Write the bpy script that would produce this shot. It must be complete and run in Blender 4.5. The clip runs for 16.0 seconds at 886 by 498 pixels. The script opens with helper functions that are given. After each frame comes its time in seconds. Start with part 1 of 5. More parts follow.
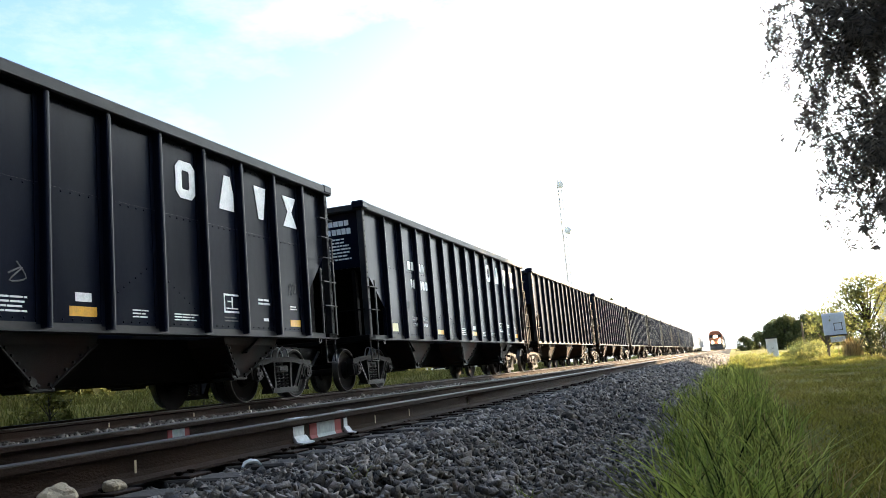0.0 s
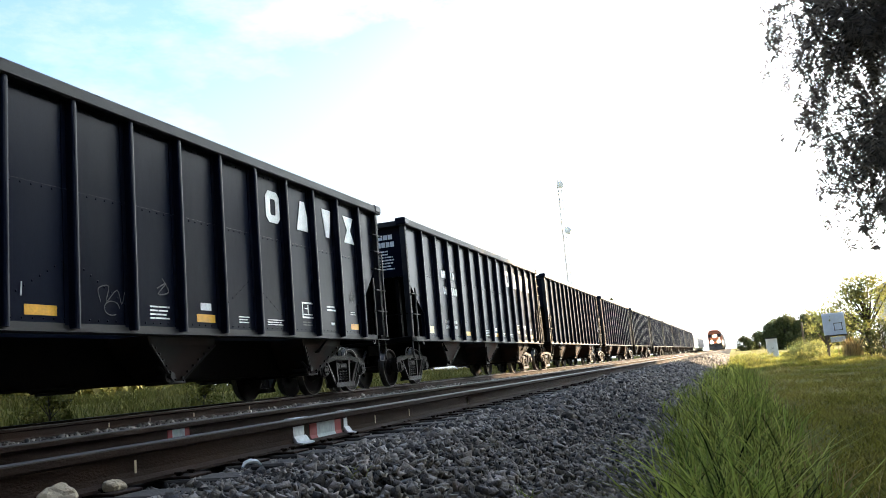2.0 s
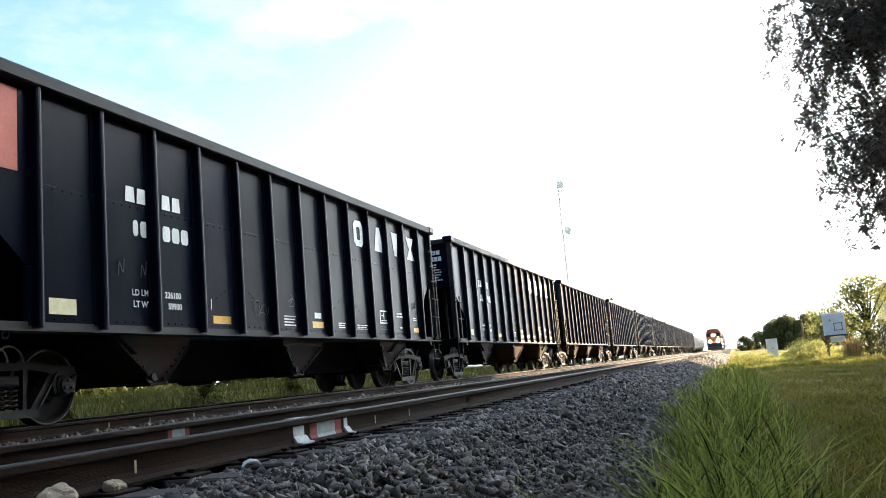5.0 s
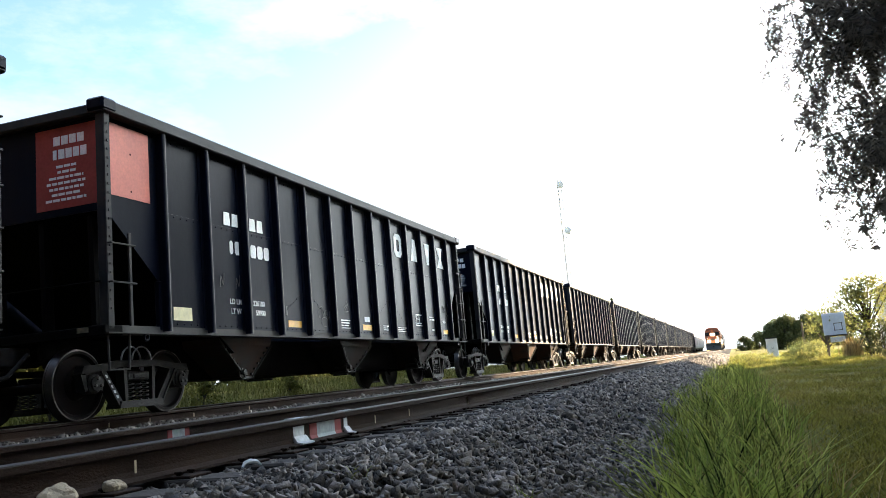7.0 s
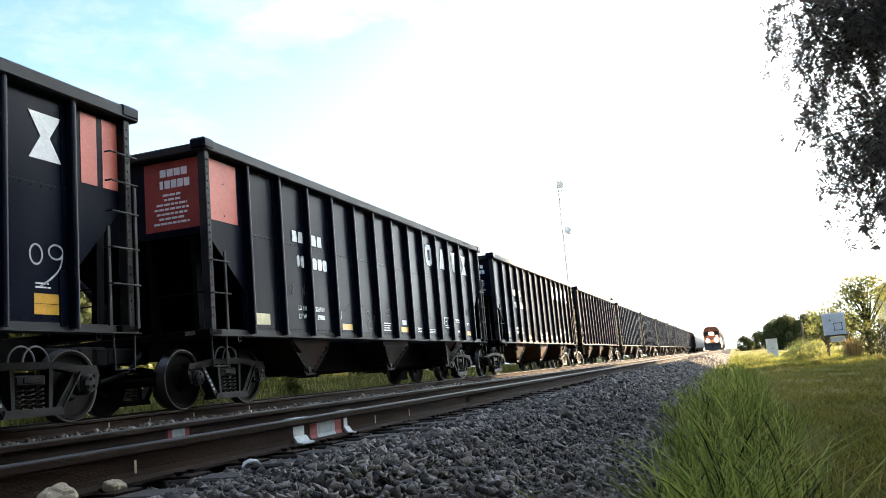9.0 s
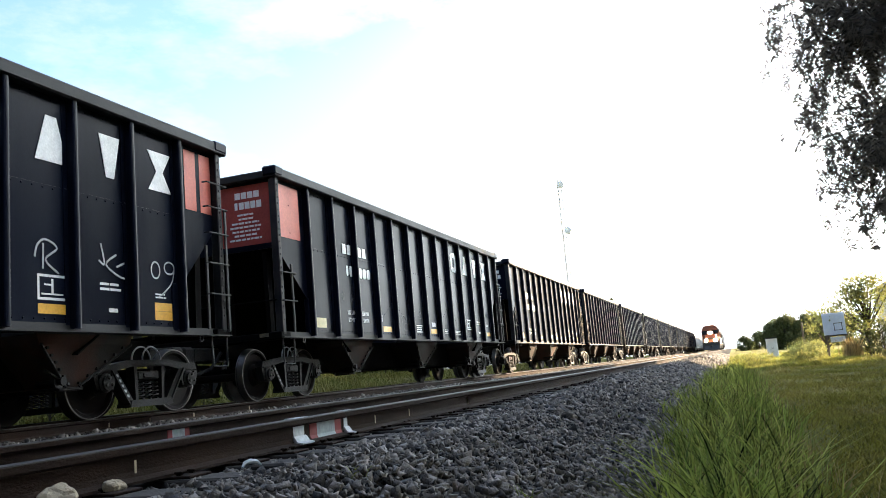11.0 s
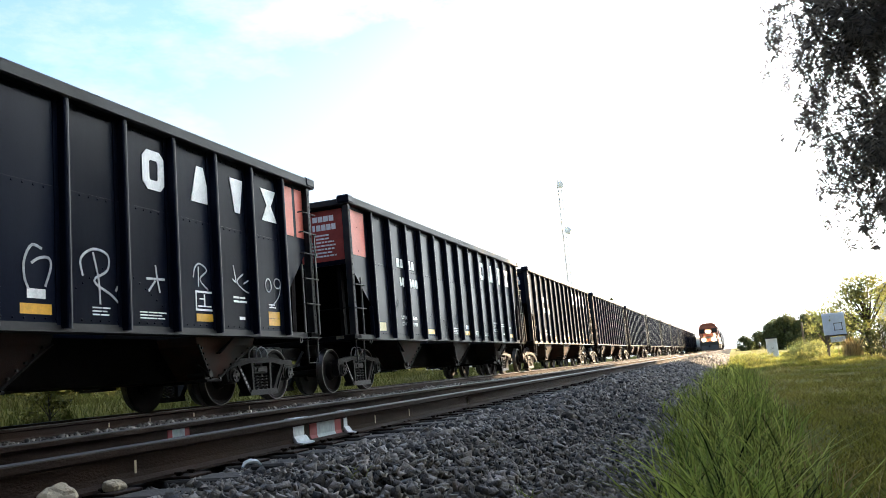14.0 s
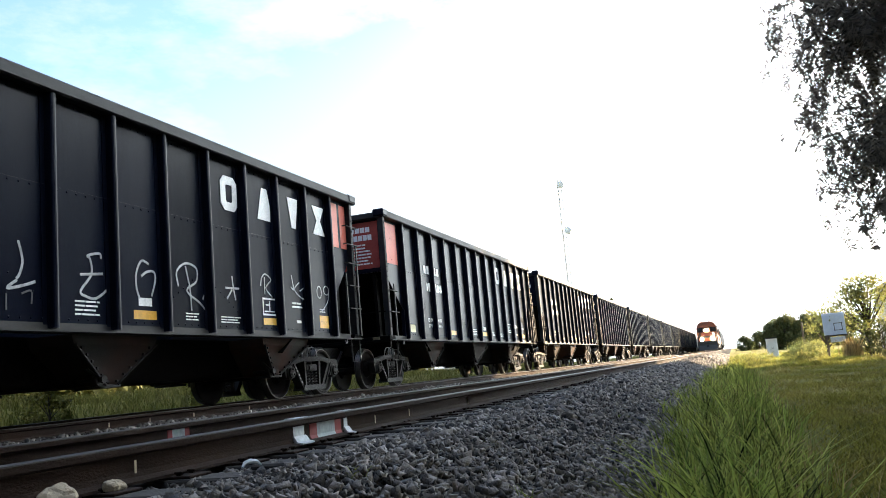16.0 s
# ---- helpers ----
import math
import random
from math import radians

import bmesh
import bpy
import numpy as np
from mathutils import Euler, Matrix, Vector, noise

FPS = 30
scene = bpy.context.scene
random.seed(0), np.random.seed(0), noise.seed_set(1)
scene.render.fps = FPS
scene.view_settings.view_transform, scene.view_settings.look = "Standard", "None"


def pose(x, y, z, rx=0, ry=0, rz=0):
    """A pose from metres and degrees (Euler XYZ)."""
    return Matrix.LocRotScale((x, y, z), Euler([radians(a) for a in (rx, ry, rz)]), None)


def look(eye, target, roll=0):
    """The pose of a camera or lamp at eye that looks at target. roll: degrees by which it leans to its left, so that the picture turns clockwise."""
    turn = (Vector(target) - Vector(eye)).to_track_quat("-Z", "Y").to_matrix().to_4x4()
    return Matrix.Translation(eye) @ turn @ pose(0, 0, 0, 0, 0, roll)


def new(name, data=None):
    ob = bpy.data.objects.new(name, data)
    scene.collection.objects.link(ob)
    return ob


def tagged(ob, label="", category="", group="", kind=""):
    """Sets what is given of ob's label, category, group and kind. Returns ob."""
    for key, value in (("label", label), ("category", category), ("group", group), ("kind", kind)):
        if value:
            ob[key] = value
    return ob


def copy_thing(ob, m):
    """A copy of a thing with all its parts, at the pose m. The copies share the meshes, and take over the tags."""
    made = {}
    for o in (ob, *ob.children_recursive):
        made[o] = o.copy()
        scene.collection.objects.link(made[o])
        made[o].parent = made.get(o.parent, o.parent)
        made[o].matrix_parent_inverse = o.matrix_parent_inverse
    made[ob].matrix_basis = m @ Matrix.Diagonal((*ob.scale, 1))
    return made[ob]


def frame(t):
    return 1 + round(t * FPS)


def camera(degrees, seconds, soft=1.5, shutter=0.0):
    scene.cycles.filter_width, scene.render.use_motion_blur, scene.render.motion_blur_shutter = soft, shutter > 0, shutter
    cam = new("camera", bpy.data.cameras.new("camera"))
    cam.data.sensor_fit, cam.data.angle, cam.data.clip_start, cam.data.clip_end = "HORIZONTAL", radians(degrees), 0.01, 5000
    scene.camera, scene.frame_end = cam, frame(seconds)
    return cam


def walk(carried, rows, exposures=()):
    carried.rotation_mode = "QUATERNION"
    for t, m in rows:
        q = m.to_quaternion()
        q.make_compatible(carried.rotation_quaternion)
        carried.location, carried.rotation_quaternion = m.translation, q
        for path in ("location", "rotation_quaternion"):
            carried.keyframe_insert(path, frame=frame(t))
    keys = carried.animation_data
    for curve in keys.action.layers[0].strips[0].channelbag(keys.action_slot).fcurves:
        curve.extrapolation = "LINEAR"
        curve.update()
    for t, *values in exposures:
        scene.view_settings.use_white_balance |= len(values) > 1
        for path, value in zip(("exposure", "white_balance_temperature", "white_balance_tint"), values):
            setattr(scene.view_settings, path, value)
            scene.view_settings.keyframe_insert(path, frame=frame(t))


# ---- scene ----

# ---------------------------------------------------------------- camera
EYE = (0.0, 0.0, 0.201)
YAW, PITCH, ROLL = radians(18.316), radians(8.457), -4.992
cam = camera(55.96, 16.0, soft=0.8)
AIM = Vector((-math.sin(YAW) * math.cos(PITCH), math.cos(YAW) * math.cos(PITCH), math.sin(PITCH)))
VIEW = look(EYE, Vector(EYE) + AIM * 10, ROLL)
walk(cam, [(0.0, VIEW), (16.0, VIEW)])

# ---------------------------------------------------------------- light
SUN_AZ, SUN_EL = 36.0, 16.0      # from the track's direction towards the lawn; above the horizon
scene.view_settings.exposure = 2.55
world = bpy.data.worlds.new("sky")
scene.world = world
world.use_nodes = True
wn, wl = world.node_tree.nodes, world.node_tree.links
back = wn["Background"]
sky = wn.new("ShaderNodeTexSky")
sky.sky_type, sky.sun_disc = "NISHITA", False
sky.sun_elevation, sky.sun_rotation = radians(SUN_EL), radians(SUN_AZ)
sky.air_density, sky.dust_density, sky.ozone_density = 1.3, 0.8, 2.5
wco = wn.new("ShaderNodeTexCoord")
wmap = wn.new("ShaderNodeMapping")
wmap.inputs["Scale"].default_value = (1.0, 1.0, 2.6)
wnoise = wn.new("ShaderNodeTexNoise")
wnoise.inputs["Scale"].default_value, wnoise.inputs["Detail"].default_value = 3.4, 9.0
wnoise.inputs["Roughness"].default_value = 0.62
wramp = wn.new("ShaderNodeMapRange")
wramp.inputs["From Min"].default_value, wramp.inputs["From Max"].default_value = 0.45, 0.66
# haze: thick towards the horizon and towards the sun
wdot = wn.new("ShaderNodeVectorMath")
wdot.operation = "DOT_PRODUCT"
wdot.inputs[1].default_value = (0.62, 0.42, -2.0)
whaze = wn.new("ShaderNodeMapRange")
whaze.inputs["From Min"].default_value, whaze.inputs["From Max"].default_value = -0.74, -0.09
wadd = wn.new("ShaderNodeMath")
wadd.operation, wadd.use_clamp = "MAXIMUM", True
wmix = wn.new("ShaderNodeMix")
wmix.data_type = "RGBA"
wmix.inputs["B"].default_value = (1.80, 1.98, 2.04, 1)
wl.new(wco.outputs["Generated"], wmap.inputs["Vector"])
wl.new(wmap.outputs[0], wnoise.inputs["Vector"])
wl.new(wnoise.outputs["Fac"], wramp.inputs["Value"])
wl.new(wco.outputs["Generated"], wdot.inputs[0])
wl.new(wdot.outputs["Value"], whaze.inputs["Value"])
wl.new(whaze.outputs[0], wadd.inputs[0])
wsoft = wn.new("ShaderNodeMath")
wsoft.operation = "MULTIPLY"
wsoft.inputs[1].default_value = 0.95
wl.new(wramp.outputs[0], wsoft.inputs[0])
wl.new(wsoft.outputs[0], wadd.inputs[1])
wl.new(wadd.outputs[0], wmix.inputs["Factor"])
# bright glow of the thin cloud round the sun
wsun = wn.new("ShaderNodeVectorMath")
wsun.operation = "DOT_PRODUCT"
wsun.inputs[1].default_value = (math.sin(radians(SUN_AZ + 14)), math.cos(radians(SUN_AZ + 14)), 0.25)
wpos = wn.new("ShaderNodeMath")
wpos.operation = "MAXIMUM"
wpos.inputs[1].default_value = 0.0
wpow = wn.new("ShaderNodeMath")
wpow.operation = "POWER"
wpow.inputs[1].default_value = 4.0
wglow = wn.new("ShaderNodeMath")
wglow.operation = "MULTIPLY_ADD"
wglow.inputs[1].default_value, wglow.inputs[2].default_value = 17.0, 1.0
wcol = wn.new("ShaderNodeVectorMath")
wcol.operation = "SCALE"
wcol.inputs[0].default_value = (1.55, 1.68, 1.72)
wl.new(wco.outputs["Generated"], wsun.inputs[0])
wl.new(wsun.outputs["Value"], wpos.inputs[0])
wl.new(wpos.outputs[0], wpow.inputs[0])
wl.new(wpow.outputs[0], wglow.inputs[0])
wl.new(wglow.outputs[0], wcol.inputs["Scale"])
wl.new(wcol.outputs[0], wmix.inputs["B"])
wtone = wn.new("ShaderNodeVectorMath")
wtone.operation = "MULTIPLY"
wtone.inputs[1].default_value = (0.63, 0.635, 0.72)
wl.new(sky.outputs[0], wtone.inputs[0])
wl.new(wtone.outputs[0], wmix.inputs["A"])
wl.new(wmix.outputs["Result"], back.inputs["Color"])
back.inputs["Strength"].default_value = 0.12
sun = new("sun", bpy.data.lights.new("sun", "SUN"))
sun.data.energy, sun.data.angle, sun.data.color = 5.0, radians(0.6), (1.0, 0.74, 0.45)
a, e = radians(SUN_AZ), radians(SUN_EL)
sun.matrix_basis = look((math.sin(a) * math.cos(e) * 80, math.cos(a) * math.cos(e) * 80, math.sin(e) * 80), (0, 0, 0))

# ---------------------------------------------------------------- materials


def mat(name, color, rough=0.6, metal=0.0, second=None, scale=3.0, fine=40.0, amount=0.6, bump=0.0, bump_scale=60.0,
        spread=0.0, stretch=(1, 1, 1), glow=0.0, spec=0.5):
    """A surface with stains (scale), grain (fine), relief and a change from piece to piece (spread)."""
    m = bpy.data.materials.new(name)
    m.use_nodes = True
    n, l = m.node_tree.nodes, m.node_tree.links
    b = n["Principled BSDF"]
    b.inputs["Metallic"].default_value = metal
    b.inputs["Specular IOR Level"].default_value = spec
    co = n.new("ShaderNodeTexCoord")
    mp = n.new("ShaderNodeMapping")
    mp.inputs["Scale"].default_value = stretch
    l.new(co.outputs["Object"], mp.inputs["Vector"])
    big, small = n.new("ShaderNodeTexNoise"), n.new("ShaderNodeTexNoise")
    big.inputs["Scale"].default_value, big.inputs["Detail"].default_value = scale, 6
    small.inputs["Scale"].default_value, small.inputs["Detail"].default_value = fine, 3
    for t in (big, small):
        l.new(mp.outputs[0], t.inputs["Vector"])
    mr = n.new("ShaderNodeMapRange")
    mr.inputs["From Min"].default_value, mr.inputs["From Max"].default_value = 0.35, 0.7
    l.new(big.outputs["Fac"], mr.inputs["Value"])
    sc = n.new("ShaderNodeMath")
    sc.operation = "MULTIPLY"
    sc.inputs[1].default_value = amount
    l.new(mr.outputs[0], sc.inputs[0])
    mx = n.new("ShaderNodeMix")
    mx.data_type = "RGBA"
    mx.inputs["A"].default_value = (*color, 1)
    mx.inputs["B"].default_value = (*(second or [c * 0.6 for c in color]), 1)
    l.new(sc.outputs[0], mx.inputs["Factor"])
    hv = n.new("ShaderNodeHueSaturation")
    l.new(mx.outputs["Result"], hv.inputs["Color"])
    val = n.new("ShaderNodeMapRange")
    val.inputs["To Min"].default_value, val.inputs["To Max"].default_value = 0.75, 1.25
    l.new(small.outputs["Fac"], val.inputs["Value"])
    last = val.outputs[0]
    if spread:
        geo, inf = n.new("ShaderNodeNewGeometry"), n.new("ShaderNodeObjectInfo")
        ad = n.new("ShaderNodeMath")
        ad.operation = "ADD"
        l.new(geo.outputs["Random Per Island"], ad.inputs[0])
        l.new(inf.outputs["Random"], ad.inputs[1])
        fr = n.new("ShaderNodeMath")
        fr.operation = "FRACT"
        l.new(ad.outputs[0], fr.inputs[0])
        sp = n.new("ShaderNodeMapRange")
        sp.inputs["To Min"].default_value, sp.inputs["To Max"].default_value = 1 - spread, 1 + spread
        l.new(fr.outputs[0], sp.inputs["Value"])
        mu = n.new("ShaderNodeMath")
        mu.operation = "MULTIPLY"
        l.new(last, mu.inputs[0])
        l.new(sp.outputs[0], mu.inputs[1])
        last = mu.outputs[0]
    l.new(last, hv.inputs["Value"])
    l.new(hv.outputs[0], b.inputs["Base Color"])
    rr = n.new("ShaderNodeMapRange")
    rr.inputs["To Min"].default_value, rr.inputs["To Max"].default_value = max(rough - 0.12, 0.05), min(rough + 0.12, 1)
    l.new(big.outputs["Fac"], rr.inputs["Value"])
    l.new(rr.outputs[0], b.inputs["Roughness"])
    if bump:
        bt, bp = n.new("ShaderNodeTexNoise"), n.new("ShaderNodeBump")
        bt.inputs["Scale"].default_value, bt.inputs["Detail"].default_value = bump_scale, 4
        l.new(mp.outputs[0], bt.inputs["Vector"])
        l.new(bt.outputs["Fac"], bp.inputs["Height"])
        bp.inputs["Strength"].default_value, bp.inputs["Distance"].default_value = min(bump, 1.0), 0.02
        l.new(bp.outputs[0], b.inputs["Normal"])
    if glow:
        b.inputs["Emission Color"].default_value = (*color, 1)
        b.inputs["Emission Strength"].default_value = glow
    return m


def leaf_mat(name, color, second, through_light=0.35, scale=0.6, spread=0.5):
    """Thin blades and leaves, which let some light through."""
    m = mat(name, color, 0.6, second=second, scale=scale, amount=0.9, spread=spread, spec=0.08)
    n, l = m.node_tree.nodes, m.node_tree.links
    b, tr, ms = n["Principled BSDF"], n.new("ShaderNodeBsdfTranslucent"), n.new("ShaderNodeMixShader")
    src = b.inputs["Base Color"].links[0].from_socket
    l.new(src, tr.inputs["Color"])
    ms.inputs[0].default_value = through_light
    l.new(b.outputs[0], ms.inputs[1])
    l.new(tr.outputs[0], ms.inputs[2])
    l.new(ms.outputs[0], n["Material Output"].inputs["Surface"])
    return m


M = {
    "paint": mat("black_car_paint", (0.0028, 0.0046, 0.0118), 0.33, second=(0.0058, 0.0082, 0.0165), scale=1.3, fine=70, amount=0.8,
                 bump=0.22, bump_scale=2.2, spread=0.18, stretch=(1, 1, 0.35), spec=0.058),
    "chord": mat("dusty_black_rail", (0.0095, 0.011, 0.0145), 0.6, second=(0.034, 0.032, 0.028), scale=2.5, fine=60, amount=0.8, bump=0.3, bump_scale=8.0, stretch=(1, 0.4, 1), spec=0.2),
    # underframe black, sunk to near-black to hold the shade beneath the cars
    "under": mat("shaded_black_underframe", (0.0022, 0.0022, 0.0023), 0.85, second=(0.005, 0.0044, 0.004), scale=4, amount=0.7, bump=0.2, spec=0.05),
    "chute": mat("rusty_chute_steel", (0.015, 0.0138, 0.0125), 0.75, second=(0.042, 0.016, 0.010), scale=1.6, amount=0.9, bump=0.2, spread=0.7, spec=0.2),
    "truck": mat("dusty_cast_steel", (0.0058, 0.0062, 0.0072), 0.65, second=(0.018, 0.015, 0.013), scale=5, amount=0.8, bump=0.35, bump_scale=90, spec=0.2),
    "wheel": mat("dark_wheel_steel", (0.0055, 0.005, 0.005), 0.65, 0.0, second=(0.014, 0.009, 0.008), scale=6, amount=0.7, spec=0.08),
    "tread": mat("polished_tread_steel", (0.17, 0.16, 0.15), 0.45, 1.0, scale=9, amount=0.4),
    "wornsteel": mat("worn_grey_steel", (0.035, 0.034, 0.033), 0.6, second=(0.015, 0.014, 0.013), scale=9, amount=0.7, spec=0.3),
    "red": mat("faded_red_paint", (0.55, 0.115, 0.07), 0.55, second=(0.42, 0.10, 0.07), scale=3, amount=0.6, fine=30),
    # darker copy of the red: the end's shade is put into the colour
    "endred": mat("shaded_red_paint", (0.34, 0.060, 0.045), 0.65, second=(0.16, 0.035, 0.030), scale=2.2, amount=0.7, fine=24, spec=0.2),
    "white": mat("white_stencil_paint", (0.80, 0.80, 0.78), 0.6, second=(0.62, 0.62, 0.60), scale=9, amount=0.5),
    "chalk": mat("pale_grey_marker", (0.50, 0.51, 0.52), 0.8, second=(0.2, 0.2, 0.2), scale=12, amount=0.6),
    "faint": mat("faint_grey_marker", (0.10, 0.10, 0.105), 0.8, second=(0.04, 0.04, 0.04), scale=14, amount=0.8),
    "duncream": mat("dirty_tan_label", (0.20, 0.17, 0.10), 0.8, second=(0.08, 0.07, 0.05), scale=14, amount=0.8),
    "yellow": mat("yellow_reflector", (0.72, 0.37, 0.025), 0.4, second=(0.55, 0.29, 0.03), scale=14, amount=0.6),
    "cream": mat("cream_label", (0.78, 0.70, 0.42), 0.6, second=(0.6, 0.52, 0.3), scale=10, amount=0.6),
    "railside": mat("rust_brown_rail", (0.015, 0.0085, 0.006), 0.9, second=(0.030, 0.017, 0.011), scale=3, fine=90, amount=0.8, bump=0.3, bump_scale=120, stretch=(1, 0.4, 1), spec=0.15),
    "railtop": mat("polished_rail_head", (0.042, 0.038, 0.035), 0.55, 1.0, scale=7, amount=0.5, stretch=(1, 0.1, 1)),
    "tie": mat("weathered_creosote_timber", (0.022, 0.019, 0.016), 0.9, second=(0.045, 0.038, 0.032), scale=4, fine=60, amount=0.8, bump=0.6, stretch=(0.15, 1, 1), spread=0.3),
    "stone": mat("grey_crushed_stone", (0.145, 0.126, 0.105), 0.58, second=(0.016, 0.0135, 0.0115), scale=5, fine=120, amount=0.7, bump=0.4, bump_scale=130, spread=0.9, spec=0.3),
    # bed far darker than its stones: colour stands in for shade in the gaps
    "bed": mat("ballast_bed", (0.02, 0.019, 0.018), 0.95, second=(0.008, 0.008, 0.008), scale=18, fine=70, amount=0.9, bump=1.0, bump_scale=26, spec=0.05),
    "rock": mat("tan_limestone", (0.44, 0.36, 0.24), 0.85, second=(0.25, 0.21, 0.16), scale=7, amount=0.8, bump=0.7, bump_scale=30),
    "soil": mat("lawn_soil", (0.135, 0.135, 0.026), 0.95, second=(0.18, 0.145, 0.045), scale=0.7, fine=14, amount=0.8, bump=0.8, bump_scale=20, spec=0.05),
    "grass": leaf_mat("tall_green_grass", (0.135, 0.190, 0.034), (0.34, 0.34, 0.08), 0.38, 2.5, 0.95),
    "dry": leaf_mat("dry_grass", (0.42, 0.30, 0.13), (0.30, 0.22, 0.09), 0.4),
    "meadow": leaf_mat("sunlit_meadow_grass", (0.20, 0.21, 0.04), (0.26, 0.24, 0.06), 0.45),
    "lawn": leaf_mat("mown_lawn", (0.225, 0.215, 0.032), (0.28, 0.22, 0.06), 0.35, 0.5),
    "verge": leaf_mat("rough_verge_grass", (0.115, 0.125, 0.028), (0.19, 0.16, 0.055), 0.45),
    "leaf": leaf_mat("dark_tree_leaves", (0.105, 0.092, 0.072), (0.13, 0.105, 0.085), 0.42),
    "copse": leaf_mat("dull_green_leaves", (0.075, 0.090, 0.035), (0.11, 0.115, 0.045), 0.35),
    "bush": leaf_mat("olive_bush_leaves", (0.17, 0.19, 0.055), (0.26, 0.24, 0.09), 0.6),
    "bark": mat("grey_bark", (0.055, 0.045, 0.035), 0.95, second=(0.025, 0.02, 0.016), scale=6, amount=0.8, bump=0.9, bump_scale=25, stretch=(1, 1, 0.25)),
    "orange": mat("orange_engine_paint", (0.17, 0.042, 0.014), 0.5, second=(0.10, 0.028, 0.012), scale=1.2, amount=0.6),
    "engine": mat("dark_engine_paint", (0.02, 0.022, 0.02), 0.5, second=(0.04, 0.035, 0.03), scale=2, amount=0.6),
    "glass": mat("cab_glass", (0.01, 0.012, 0.015), 0.3, scale=2, amount=0.2, spec=0.15),
    "lamp": mat("headlight_glow", (1.0, 0.80, 0.48), 0.4, glow=14.0),
    "grey": mat("pale_grey_paint", (0.78, 0.78, 0.75), 0.5, second=(0.62, 0.61, 0.58), scale=2, amount=0.6),
    "steel": mat("galvanised_steel", (0.25, 0.26, 0.27), 0.6, 0.2, scale=4, amount=0.5),
    "board": mat("pale_blue_board", (0.80, 0.86, 0.92), 0.55, second=(0.60, 0.67, 0.74), scale=2.5, amount=0.6),
    "timber": mat("old_timber", (0.11, 0.085, 0.06), 0.9, second=(0.06, 0.045, 0.03), scale=5, amount=0.8, bump=0.5, stretch=(1, 1, 0.2)),
    "siding": mat("grey_siding", (0.55, 0.54, 0.52), 0.8, second=(0.2, 0.19, 0.18), scale=1.2, amount=0.6),
    "roof": mat("dark_shingle", (0.06, 0.055, 0.05), 0.9, scale=3, amount=0.7, bump=0.5),
    "rust_spray": mat("orange_spray", (0.32, 0.16, 0.08), 0.8, second=(0.10, 0.06, 0.04), scale=3, amount=0.8),
    "redpaint": mat("red_rail_mark", (0.21, 0.018, 0.020), 0.65, second=(0.16, 0.025, 0.02), scale=14, amount=0.7),
    "greypaint": mat("dirty_white_rail_mark", (0.36, 0.41, 0.42), 0.7, second=(0.20, 0.23, 0.24), scale=16, amount=0.8),
    "whitepaint": mat("white_rail_mark", (0.62, 0.66, 0.68), 0.6, second=(0.32, 0.36, 0.38), scale=12, amount=0.8),
}

# ---------------------------------------------------------------- mesh tools


